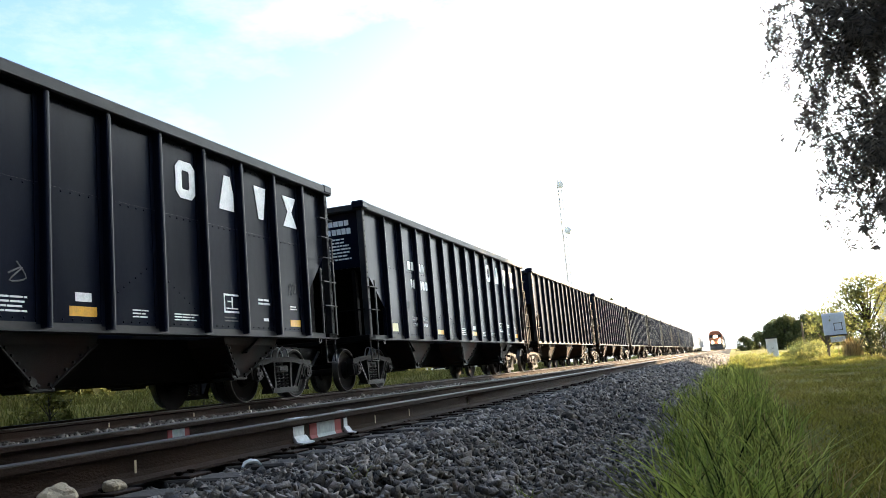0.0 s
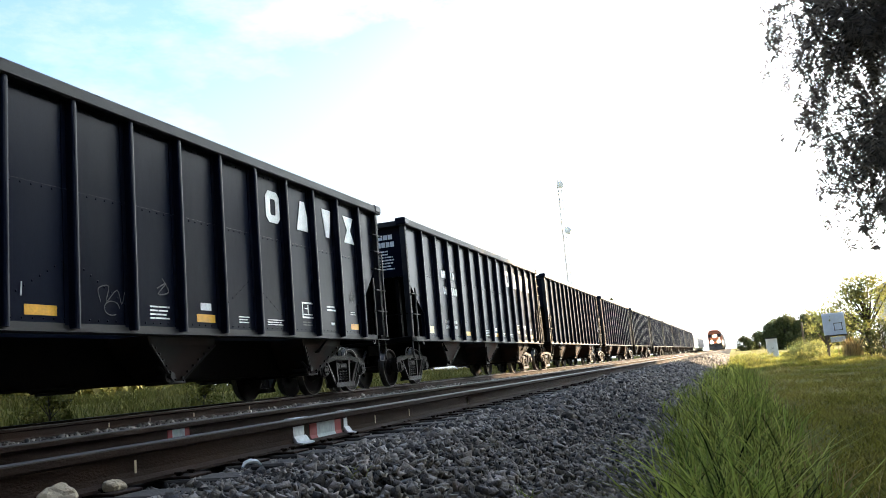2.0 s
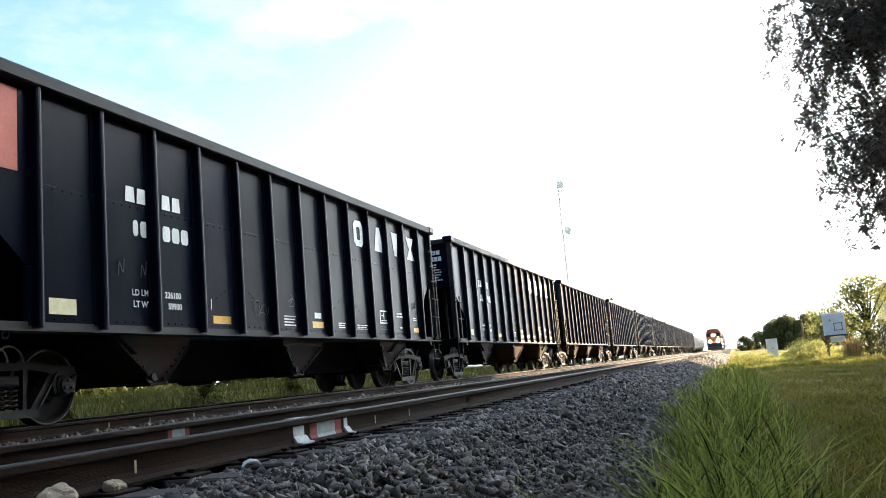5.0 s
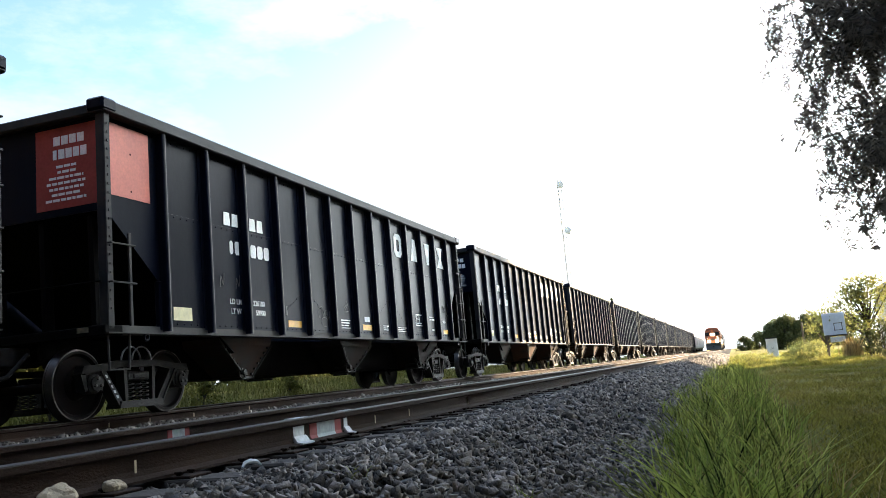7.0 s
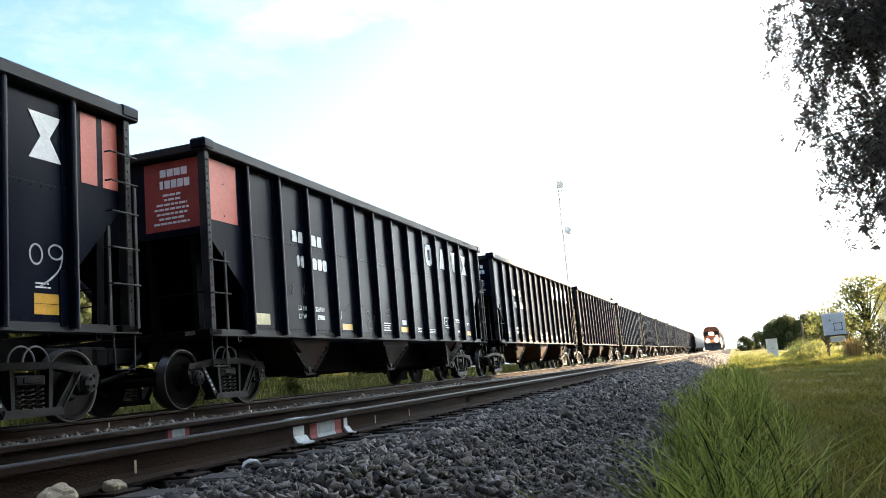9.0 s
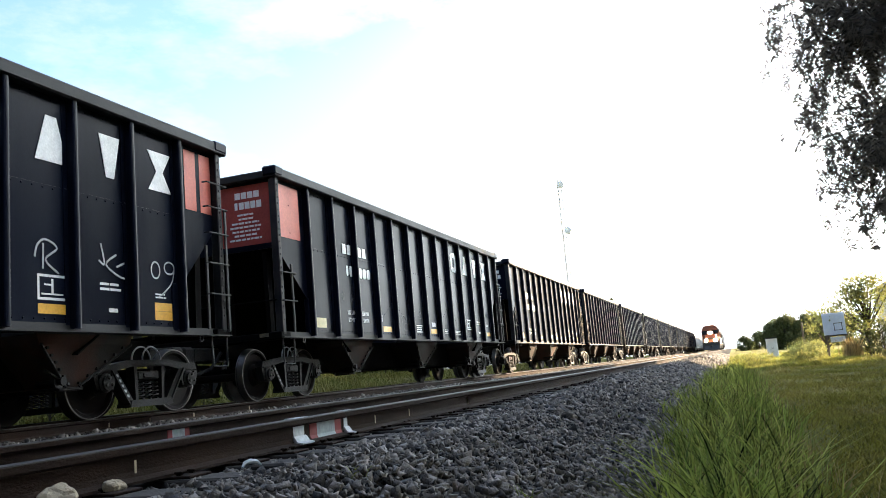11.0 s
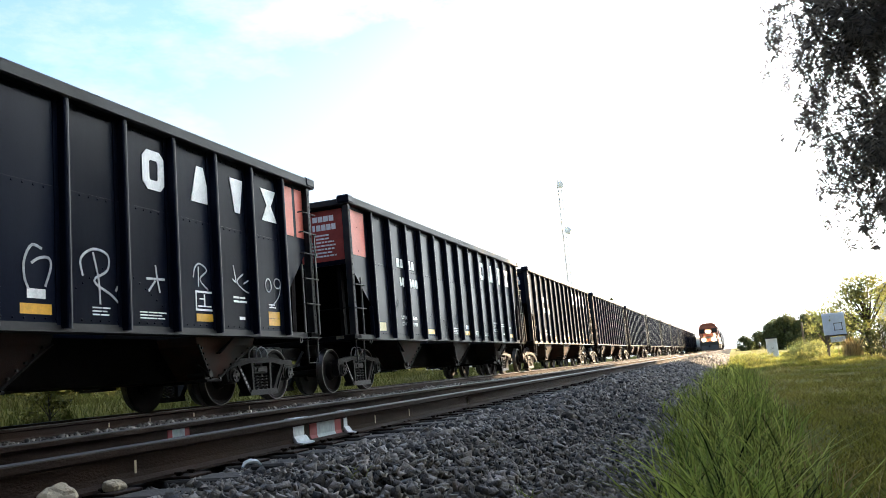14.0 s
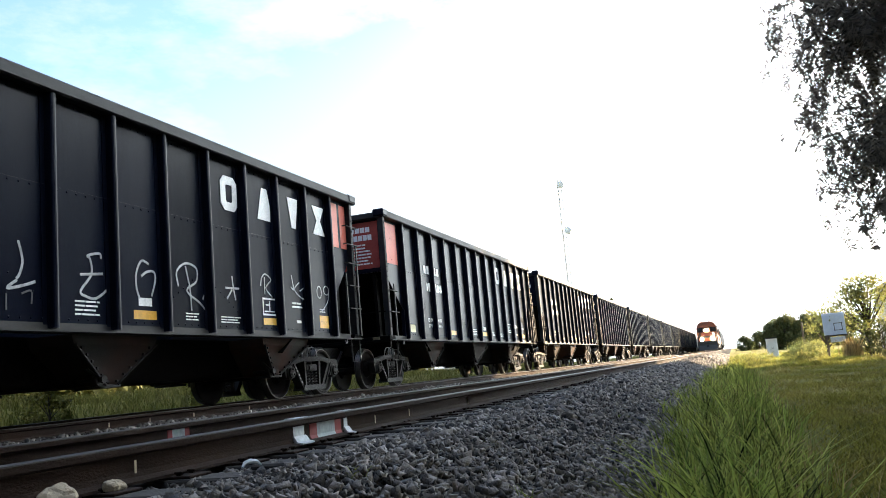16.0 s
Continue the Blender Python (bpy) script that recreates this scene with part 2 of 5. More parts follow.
class Geo:
    """Collects solid pieces for one mesh."""

    def __init__(self):
        self.v, self.f = [], []

    def add(self, verts, faces):
        o = len(self.v)
        self.v += [tuple(p) for p in verts]
        self.f += [tuple(i + o for i in f) for f in faces]
        return self

    def box(self, x0, x1, y0, y1, z0, z1, c=0.0):
        """A box; c: the width of its chamfers."""
        if c <= 0:
            vs = [(x, y, z) for x in (x0, x1) for y in (y0, y1) for z in (z0, z1)]
            return self.add(vs, [(0, 1, 3, 2), (4, 6, 7, 5), (0, 4, 5, 1), (2, 3, 7, 6), (0, 2, 6, 4), (1, 5, 7, 3)])
        lo, hi, vs, idx = (x0, y0, z0), (x1, y1, z1), [], {}
        for s in [(i, j, k) for i in (0, 1) for j in (0, 1) for k in (0, 1)]:
            for ax in range(3):
                p = []
                for d in range(3):
                    edge = hi[d] if s[d] else lo[d]
                    p.append(edge if d == ax else edge + (-c if s[d] else c))
                idx[s, ax] = len(vs)
                vs.append(p)
        fs = []
        for ax in range(3):
            b1, b2 = [d for d in range(3) if d != ax]
            for side in (0, 1):
                q = []
                for u, w in ((0, 0), (1, 0), (1, 1), (0, 1)):
                    s = [0, 0, 0]
                    s[ax], s[b1], s[b2] = side, u, w
                    q.append(idx[tuple(s), ax])
                fs.append(q)
            for u in (0, 1):
                for w in (0, 1):
                    s0, s1 = [0, 0, 0], [0, 0, 0]
                    s0[b1] = s1[b1] = u
                    s0[b2] = s1[b2] = w
                    s0[ax], s1[ax] = 0, 1
                    fs.append([idx[tuple(s0), b1], idx[tuple(s1), b1], idx[tuple(s1), b2], idx[tuple(s0), b2]])
        for s in [(i, j, k) for i in (0, 1) for j in (0, 1) for k in (0, 1)]:
            fs.append([idx[s, 0], idx[s, 1], idx[s, 2]])
        return self.add(vs, fs)

    def prism(self, pts, a, b, axis="x"):
        """A flat outline (u, w) drawn out from a to b along an axis; the outline lies in the other two, in order."""
        n = len(pts)
        put = {"x": lambda u, w, t: (t, u, w), "y": lambda u, w, t: (u, t, w), "z": lambda u, w, t: (u, w, t)}[axis]
        vs = [put(u, w, a) for u, w in pts] + [put(u, w, b) for u, w in pts]
        return self.add(vs, [tuple(range(n)), tuple(range(2 * n - 1, n - 1, -1))] + [(i, (i + 1) % n, n + (i + 1) % n, n + i) for i in range(n)])

    def loft(self, low, high):
        """Between two rings of equal count."""
        n = len(low)
        return self.add(list(low) + list(high), [tuple(range(n)), tuple(range(2 * n - 1, n - 1, -1))] + [(i, (i + 1) % n, n + (i + 1) % n, n + i) for i in range(n)])

    def lathe(self, profile, axis="x", at=(0, 0, 0), n=28, closed=False):
        """(along, radius) pairs turned round an axis."""
        vs, fs = [], []
        for t, r in profile:
            for i in range(n):
                g = 2 * math.pi * i / n
                c, s = r * math.cos(g), r * math.sin(g)
                p = {"x": (t, c, s), "y": (s, t, c), "z": (c, s, t)}[axis]
                vs.append((p[0] + at[0], p[1] + at[1], p[2] + at[2]))
        m = len(profile)
        for j in range(m if closed else m - 1):
            for i in range(n):
                k = (j + 1) % m
                fs.append((j * n + i, j * n + (i + 1) % n, k * n + (i + 1) % n, k * n + i))
        if not closed:
            fs += [tuple(range(n)), tuple((m - 1) * n + i for i in range(n))]
        return self.add(vs, fs)

    def tube(self, path, r, n=6, flat=None):
        """A round bar along a path; flat: its half thickness along x, for strokes on a side."""
        path = [Vector(p) for p in path]
        rings = []
        for i, p in enumerate(path):
            d = (path[min(i + 1, len(path) - 1)] - path[max(i - 1, 0)]).normalized()
            u = d.cross(Vector((1, 0, 0)))
            if u.length < 0.1:
                u = d.cross(Vector((0, 0, 1)))
            u.normalize()
            w = d.cross(u).normalized()
            rr = r[i] if isinstance(r, (list, tuple)) else r
            rings.append([p + u * rr * math.cos(g) + w * (flat or rr) * math.sin(g) for g in [2 * math.pi * k / n for k in range(n)]])
        vs = [p for ring in rings for p in ring]
        fs = [(j * n + i, j * n + (i + 1) % n, (j + 1) * n + (i + 1) % n, (j + 1) * n + i) for j in range(len(path) - 1) for i in range(n)]
        fs += [tuple(range(n)), tuple((len(path) - 1) * n + i for i in range(n))]
        return self.add(vs, fs)

    def rings(self, loops):
        """A closed solid through several rings of equal count."""
        n = len(loops[0])
        fs = [tuple(range(n)), tuple((len(loops) - 1) * n + i for i in range(n))]
        for j in range(len(loops) - 1):
            fs += [(j * n + i, j * n + (i + 1) % n, (j + 1) * n + (i + 1) % n, (j + 1) * n + i) for i in range(n)]
        return self.add([p for lp in loops for p in lp], fs)

    def hoop(self, out, inn, x0, x1):
        """A flat ring between two outlines (y, z) of equal count."""
        n = len(out)
        vs = [(x, y, z) for x in (x0, x1) for lp in (out, inn) for y, z in lp]
        fs = []
        for i in range(n):
            j = (i + 1) % n
            fs += [(i, j, n + j, n + i), (2 * n + i, 3 * n + i, 3 * n + j, 2 * n + j), (i, 2 * n + i, 2 * n + j, j), (n + i, n + j, 3 * n + j, 3 * n + i)]
        return self.add(vs, fs)

    def mesh(self, name, material, smooth=False):
        me = bpy.data.meshes.new(name)
        me.from_pydata(self.v, [], self.f)
        bm = bmesh.new()
        bm.from_mesh(me)
        bmesh.ops.recalc_face_normals(bm, faces=bm.faces)
        bm.to_mesh(me)
        bm.free()
        me.materials.append(material)
        if smooth:
            me.shade_smooth()
            me.set_sharp_from_angle(angle=radians(38))
        return me


def part(name, geo, material, parent=None, label="", smooth=False):
    """Links a mesh as one object under a thing or a part."""
    me = geo if isinstance(geo, bpy.types.Mesh) else geo.mesh(name, material, smooth)
    ob = new(name, me)
    if parent:
        ob.parent = parent
    return tagged(ob, label)


def cloud(name, verts, faces, material):
    """One mesh from arrays; all faces have the same number of corners."""
    me = bpy.data.meshes.new(name)
    k = faces.shape[1]
    me.vertices.add(len(verts))
    me.vertices.foreach_set("co", np.asarray(verts, np.float32).ravel())
    me.loops.add(faces.size)
    me.loops.foreach_set("vertex_index", faces.astype(np.int32).ravel())
    me.polygons.add(len(faces))
    me.polygons.foreach_set("loop_start", np.arange(0, faces.size, k, dtype=np.int32))
    me.update(calc_edges=True)
    me.validate()
    me.materials.append(material)
    return me


rng = np.random.default_rng(7)


def unit(n):
    d = rng.normal(size=(n, 3))
    return d / np.linalg.norm(d, axis=1, keepdims=True)


def leaves(name, centre, length, width, material, hang=0.0, along=None):
    """Pointed leaves at the given centres."""
    n = len(centre)
    d = unit(n) if along is None else along + 0.35 * unit(n)
    d[:, 2] -= hang
    d /= np.linalg.norm(d, axis=1, keepdims=True)
    s = np.cross(d, unit(n))
    s /= np.linalg.norm(s, axis=1, keepdims=True) + 1e-9
    ln = (length * rng.uniform(0.7, 1.3, n))[:, None]
    wd = (width * rng.uniform(0.7, 1.3, n))[:, None]
    v = np.stack([centre - d * ln / 2, centre + s * wd / 2, centre + d * ln / 2, centre - s * wd / 2], 1).reshape(-1, 3)
    return cloud(name, v, np.arange(4 * n).reshape(n, 4), material)


def blades(name, base, height, width, lean, material):
    """Curved grass blades with pointed tips."""
    n = len(base)
    g = rng.uniform(0, 2 * np.pi, n)
    out = np.stack([np.cos(g), np.sin(g), np.zeros(n)], 1)
    side = np.stack([-np.sin(g), np.cos(g), np.zeros(n)], 1)
    g2 = g + rng.uniform(0, np.pi, n)
    side = np.stack([np.cos(g2), np.sin(g2), np.zeros(n)], 1)
    h = height[:, None]
    b = (lean * rng.uniform(0.2, 1.4, n))[:, None] * h
    w = (width * rng.uniform(0.6, 1.3, n))[:, None]
    up = np.array([0, 0, 1.0])
    rows = []
    for f, wf in ((0, 1), (0.45, 0.85), (0.8, 0.5)):
        mid = base + up * h * (f - 0.25 * f ** 3) + out * b * f ** 2
        rows += [mid - side * w * wf / 2, mid + side * w * wf / 2]
    tip = base + up * h * 0.78 + out * b
    rows += [tip - side * w * 0.05, tip + side * w * 0.05]
    v = np.stack(rows, 1).reshape(-1, 3)
    o = np.arange(n)[:, None] * 8
    f = np.concatenate([o + np.array([[0, 1, 3, 2]]), o + np.array([[2, 3, 5, 4]]), o + np.array([[4, 5, 7, 6]])], 1).reshape(-1, 4)
    return cloud(name, v, f, material)

# ---------------------------------------------------------------- ground
NEAR_X, FAR_X = -3.42, -8.85       # middles of the two tracks
GAUGE = 0.7525                     # from the middle to a rail's middle


def level(x):
    """Height of the natural ground across the tracks."""
    xs = [-400, -40, -13.2, -11.4, -10.2, -1.8, -0.4, 1.0, 6, 14, 400]
    zs = [-0.3, 0.24, 0.24, -0.38, -0.55, -0.75, -0.70, -0.66, -0.72, -0.9, -1.2]
    return np.interp(x, xs, zs)


def build_ground():
    xs = np.concatenate([[-4000, -1000, -300, -100], np.arange(-40, 40, 0.8), [60, 100, 300, 1000, 4000]])
    ys = np.concatenate([[-4000, -1000, -200, -60], np.arange(-20, 80, 0.8), [90, 110, 150, 220, 350, 700, 1500, 4500]])
    gx, gy = np.meshgrid(xs, ys)
    gz = level(gx) + 0.03 * np.sin(gx * 1.7 + gy * 0.6) * np.sin(gy * 0.9)
    n, m = len(xs), len(ys)
    v = np.stack([gx, gy, gz], -1).reshape(-1, 3)
    i = (np.arange(m - 1)[:, None] * n + np.arange(n - 1)[None]).ravel()
    ob = new("ground", cloud("ground", v, np.stack([i, i + 1, i + n + 1, i + n], 1), M["soil"]))
    tagged(ob, "flat grassy ground beside the tracks", "ground", kind="structure")


BED = [(-11.5, -0.50), (-10.5, -0.22), (-7.0, -0.21), (-6.2, -0.30), (-5.2, -0.20), (-2.6, -0.235), (-2.2, -0.225), (-1.95, -0.19), (-1.55, -0.21), (-0.42, -0.68)]


def bed_z(x):
    return np.interp(x, [p[0] for p in BED], [p[1] for p in BED])


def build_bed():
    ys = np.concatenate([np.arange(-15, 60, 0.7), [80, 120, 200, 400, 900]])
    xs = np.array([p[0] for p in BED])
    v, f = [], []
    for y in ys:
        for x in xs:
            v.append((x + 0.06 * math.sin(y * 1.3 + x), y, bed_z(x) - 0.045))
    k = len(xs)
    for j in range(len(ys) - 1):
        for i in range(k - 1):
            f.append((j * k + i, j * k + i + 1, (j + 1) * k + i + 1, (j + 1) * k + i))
    # dark sheet just below the stones, painted as the shade between them
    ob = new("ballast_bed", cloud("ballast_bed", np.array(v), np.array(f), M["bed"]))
    tagged(ob, "stone bed carrying two tracks, near-black for the shade between its stones", "ballast", kind="structure")


def stones():
    """Loose stones over the shoulder and between the rails."""
    box = np.array([(x, y, z) for x in (-1, 1) for y in (-1, 1) for z in (-1, 1)]) * 0.72
    fc = np.array([(0, 1, 3), (0, 3, 2), (4, 6, 7), (4, 7, 5), (0, 4, 5), (0, 5, 1), (2, 3, 7), (2, 7, 6), (0, 2, 6), (0, 6, 4), (1, 5, 7), (1, 7, 3)])
    spots = []
    for x0, x1, y0, y1, per, size in ((-2.2, -0.2, 1.6, 7, 2200, 0.0178), (-2.2, -0.25, 7, 14, 1250, 0.0225), (-2.2, -0.35, 14, 45, 620, 0.029),
                                      (-2.6, -2.2, 1.6, 14, 1300, 0.0150), (-4.0, -2.8, 1.5, 12, 420, 0.018), (-8.0, -4.3, 2, 16, 240, 0.032), (-8, -2.2, 16, 45, 230, 0.034), (-2.4, -0.35, 45, 110, 120, 0.05), (-2.3, -0.3, -9, 1.6, 420, 0.033), (-10.3, -2.3, -9, 2.0, 110, 0.04)):
        n = int((x1 - x0) * (y1 - y0) * per)
        x, y = rng.uniform(x0, x1, n), rng.uniform(y0, y1, n)
        z = bed_z(x) + rng.uniform(-0.8, 1.5, n) * size
        spots.append(np.stack([x, y, z, size * rng.lognormal(0, 0.3, n)], 1))
    s = np.concatenate(spots)
    n = len(s)
    q = rng.normal(size=(n, 4))
    q /= np.linalg.norm(q, axis=1, keepdims=True)
    w, x, y, z = q.T
    rot = np.stack([1 - 2 * (y * y + z * z), 2 * (x * y - z * w), 2 * (x * z + y * w), 2 * (x * y + z * w), 1 - 2 * (x * x + z * z), 2 * (y * z - x * w), 2 * (x * z - y * w), 2 * (y * z + x * w), 1 - 2 * (x * x + y * y)], 1).reshape(n, 3, 3)
    # broken blocks: every corner pulled its own way
    shape = (box[None] + rng.uniform(-0.42, 0.42, (n, 8, 3))) * rng.uniform([[[0.8, 0.6, 0.45]]], [[[1.4, 1.05, 0.85]]], (n, 1, 3))
    v = np.einsum("nij,nkj->nki", rot, shape) * s[:, None, 3:4] + s[:, None, :3]
    f = (np.arange(n)[:, None, None] * 8 + fc[None]).reshape(-1, 3)
    ob = new("ballast_stones", cloud("ballast_stones", v.reshape(-1, 3), f, M["stone"]))
    tagged(ob, "loose grey angular ballast stones on the shoulder", "ballast", kind="stuff")


RAIL = [(-0.07, -0.172), (0.07, -0.172), (0.07, -0.160), (0.018, -0.145), (0.009, -0.12), (0.009, -0.05), (0.035, -0.038), (0.036, -0.010),
        (-0.036, -0.010), (-0.035, -0.038), (-0.009, -0.05), (-0.009, -0.12), (-0.018, -0.145), (-0.07, -0.160)]
HEAD = [(-0.036, -0.010), (0.036, -0.010), (0.035, -0.004), (0.028, 0.0), (-0.028, 0.0), (-0.035, -0.004)]


def build_track(x, tie_top, name, label):
    """Rails, timber ties, plates and spikes of one track."""
    track = tagged(new(name), label, "railway track", "parallel railway tracks", "structure")
    for s in (-1, 1):
        r = part("rail", Geo().prism([(u + x + s * GAUGE, w) for u, w in RAIL], -15, 700, "y"), M["railside"], track, "rust-brown steel rail")
        part("rail_head", Geo().prism([(u + x + s * GAUGE, w) for u, w in HEAD], -15, 700, "y"), M["railtop"], r, "polished running surface")
    tie = Geo().box(-1.3, 1.3, -0.115, 0.115, -0.18, 0.0, 0.012).mesh("tie", M["tie"])
    plate = Geo()
    for s in (-1, 1):
        plate.box(s * GAUGE - 0.18, s * GAUGE + 0.18, -0.09, 0.09, 0.0, 0.014, 0.004)
        for u in (-0.095, 0.095):
            for w in (-0.05, 0.05):
                plate.box(s * GAUGE + u - 0.012, s * GAUGE + u + 0.012, w - 0.01, w + 0.01, 0.0, 0.026)
                plate.box(s * GAUGE + u - 0.022, s * GAUGE + u + 0.022, w - 0.016, w + 0.016, 0.022, 0.034, 0.004)
    plate = plate.mesh("tie_plate", M["railside"])
    y = -6.0
    while y < 62:
        t = part("tie", tie, None, track)
        t.matrix_basis = pose(x + random.uniform(-0.05, 0.05), y + random.uniform(-0.02, 0.02), tie_top, 0, 0, random.uniform(-1, 1))
        p = part("tie_plate", plate, None, t)
        y += 0.5
    far = Geo()
    while y < 330:
        far.box(x - 1.3, x + 1.3, y - 0.115, y + 0.115, tie_top - 0.15, tie_top)
        y += 0.5
    tagged(part("far_ties", far, M["tie"], track), kind="stuff")
    return track


def rail_marks():
    """Red and white paint across both rails of the near track."""
    for x, y0, y1, lo in ((NEAR_X + GAUGE, 4.70, 5.52, -0.155), (NEAR_X - GAUGE, 5.33, 5.82, -0.15)):
        g = tagged(new("rail_paint_mark"), "red and white paint stripe on the rail web", "paint mark", "painted rail marks")
        n = y1 - y0
        for nm, a, b, m in (("red_band", 0.30, 0.42, "redpaint"), ("white_band", 0.42, 0.74, "greypaint"), ("red_band", 0.74, 0.86, "redpaint")):
            part(nm, Geo().box(x + 0.0095, x + 0.0125, y0 + a * n, y0 + b * n, -0.125, -0.048).prism([(x + 0.0100, -0.128), (x + 0.0185, -0.146), (x + 0.0215, -0.144), (x + 0.0125, -0.124)], y0 + a * n, y0 + b * n, "y"), M[m], g)
        if x > -3:
            for a, b in ((0.0, 0.22), (0.88, 1.0)):
                w = part("white_clamp", Geo().prism([(x + 0.012, -0.11), (x + 0.02, -0.11), (x + 0.045, -0.145), (x + 0.078, -0.152), (x + 0.078, -0.161), (x + 0.012, -0.16)], y0 + a * n + 0.02, y0 + b * n, "y"), M["whitepaint"], g, "white painted rail anchor")
                part("white_cap", Geo().box(x - 0.03, x + 0.03, y0 + a * n, y0 + b * n + 0.02, 0.0005, 0.004), M["whitepaint"], g, "white paint on the rail head")
                part("white_web", Geo().box(x + 0.0105, x + 0.0125, y0 + a * n + 0.03, y0 + b * n - 0.01, -0.12, -0.05), M["whitepaint"], g)


def rock(x, y, z, r, label, material="rock"):
    """A rough broken stone, flattened on its underside."""
    bm = bmesh.new()
    bmesh.ops.create_icosphere(bm, subdivisions=3, radius=r)
    off = Vector((x * 7.1, y * 3.3, 1.7))
    for v in bm.verts:
        k = noise.noise(v.co / r * 0.9 + off) * 0.45 + noise.noise(v.co / r * 2.6 + off) * 0.16
        v.co *= 1 + k
        v.co.z = max(v.co.z * 0.75, -r * 0.45)
    me = bpy.data.meshes.new("rock")
    bm.to_mesh(me)
    bm.free()
    me.materials.append(M[material])
    ob = new("rock", me)
    ob.matrix_basis = pose(x, y, z, 0, 0, x * 90)
    tagged(ob, label, "rock", "loose rocks beside the rail")


def rail_ticks():
    """Pale chalk ticks on the near rail's web."""
    for y in (3.25, 6.0, 6.72, 8.4):
        g = Geo().box(NEAR_X + GAUGE + 0.0100, NEAR_X + GAUGE + 0.0125, y, y + 0.014, -0.13, -0.07)
        tagged(part("chalk_tick", g, M["rock"]), "pale chalk tick on the rail web", "paint mark", "chalk ticks")
    for y in (9.4, 10.25, 11.3, 12.9):
        g = Geo().box(FAR_X + GAUGE + 0.0100, FAR_X + GAUGE + 0.0125, y, y + 0.025, -0.13, -0.07)
        tagged(part("chalk_tick", g, M["rock"]), "pale chalk tick on the rail web", "paint mark", "chalk ticks")


build_ground()
build_bed()
track_near = build_track(NEAR_X, -0.186, "near_track", "near railway track with rusty rails on timber ties")
track_far = build_track(FAR_X, -0.186, "far_track", "far railway track under the hopper train")
rail_marks()
rail_ticks()
rock(-2.335, 2.44, -0.118, 0.062, "pale tan limestone lump on the ballast")
rock(-2.39, 2.80, -0.128, 0.040, "small tan stone beside the rail")
rock(-2.40, 2.33, -0.135, 0.045, "small tan stone beside the rail")
wp = Geo().tube([(-2.31, 3.60, -0.165), (-2.31, 3.625, -0.148), (-2.30, 3.66, -0.143), (-2.285, 3.69, -0.150), (-2.27, 3.705, -0.168)], [0.006, 0.012, 0.013, 0.012, 0.006], 8)
tagged(part("plastic_scrap", wp, M["whitepaint"], smooth=True), "bent white plastic scrap lying on the ballast", "litter")

# ---------------------------------------------------------------- hopper cars
CAR, PITCH_Y = 14.8, 16.46         # length of a car's box and spacing of the cars
POSTS = [1.24 + 1.0435 * i for i in range(13)]
SHEET = 1.475                      # a side sheet's outer face, from the middle


def wheelset(parent, y):
    """Two wheels on an axle, turning about their own origin."""
    g = Geo().lathe([(-1.02, 0.07), (1.02, 0.07)], n=14)
    for s in (-1, 1):
        g.lathe([(s * a, r) for a, r in ((0.695, 0.10), (0.695, 0.14), (0.735, 0.17), (0.720, 0.36), (0.690, 0.40), (0.680, 0.481), (0.712, 0.481),
                                         (0.722, 0.459), (0.812, 0.455), (0.815, 0.405), (0.775, 0.375), (0.765, 0.20), (0.84, 0.16), (0.84, 0.10))], n=40)
    w = part("wheelset", g, M["wheel"], parent, "dark steel wheels on an axle", smooth=True)
    for s in (-1, 1):
        t = Geo().lathe([(s * a, r) for a, r in ((0.683, 0.4825), (0.700, 0.4825), (0.8135, 0.4575), (0.8165, 0.447), (0.8165, 0.4425), (0.80, 0.44), (0.69, 0.45))], n=40, closed=True)
        part("tread", t, M["tread"], w, "polished wheel tread", smooth=True)
    w.location = (0, y, 0.457)
    return w


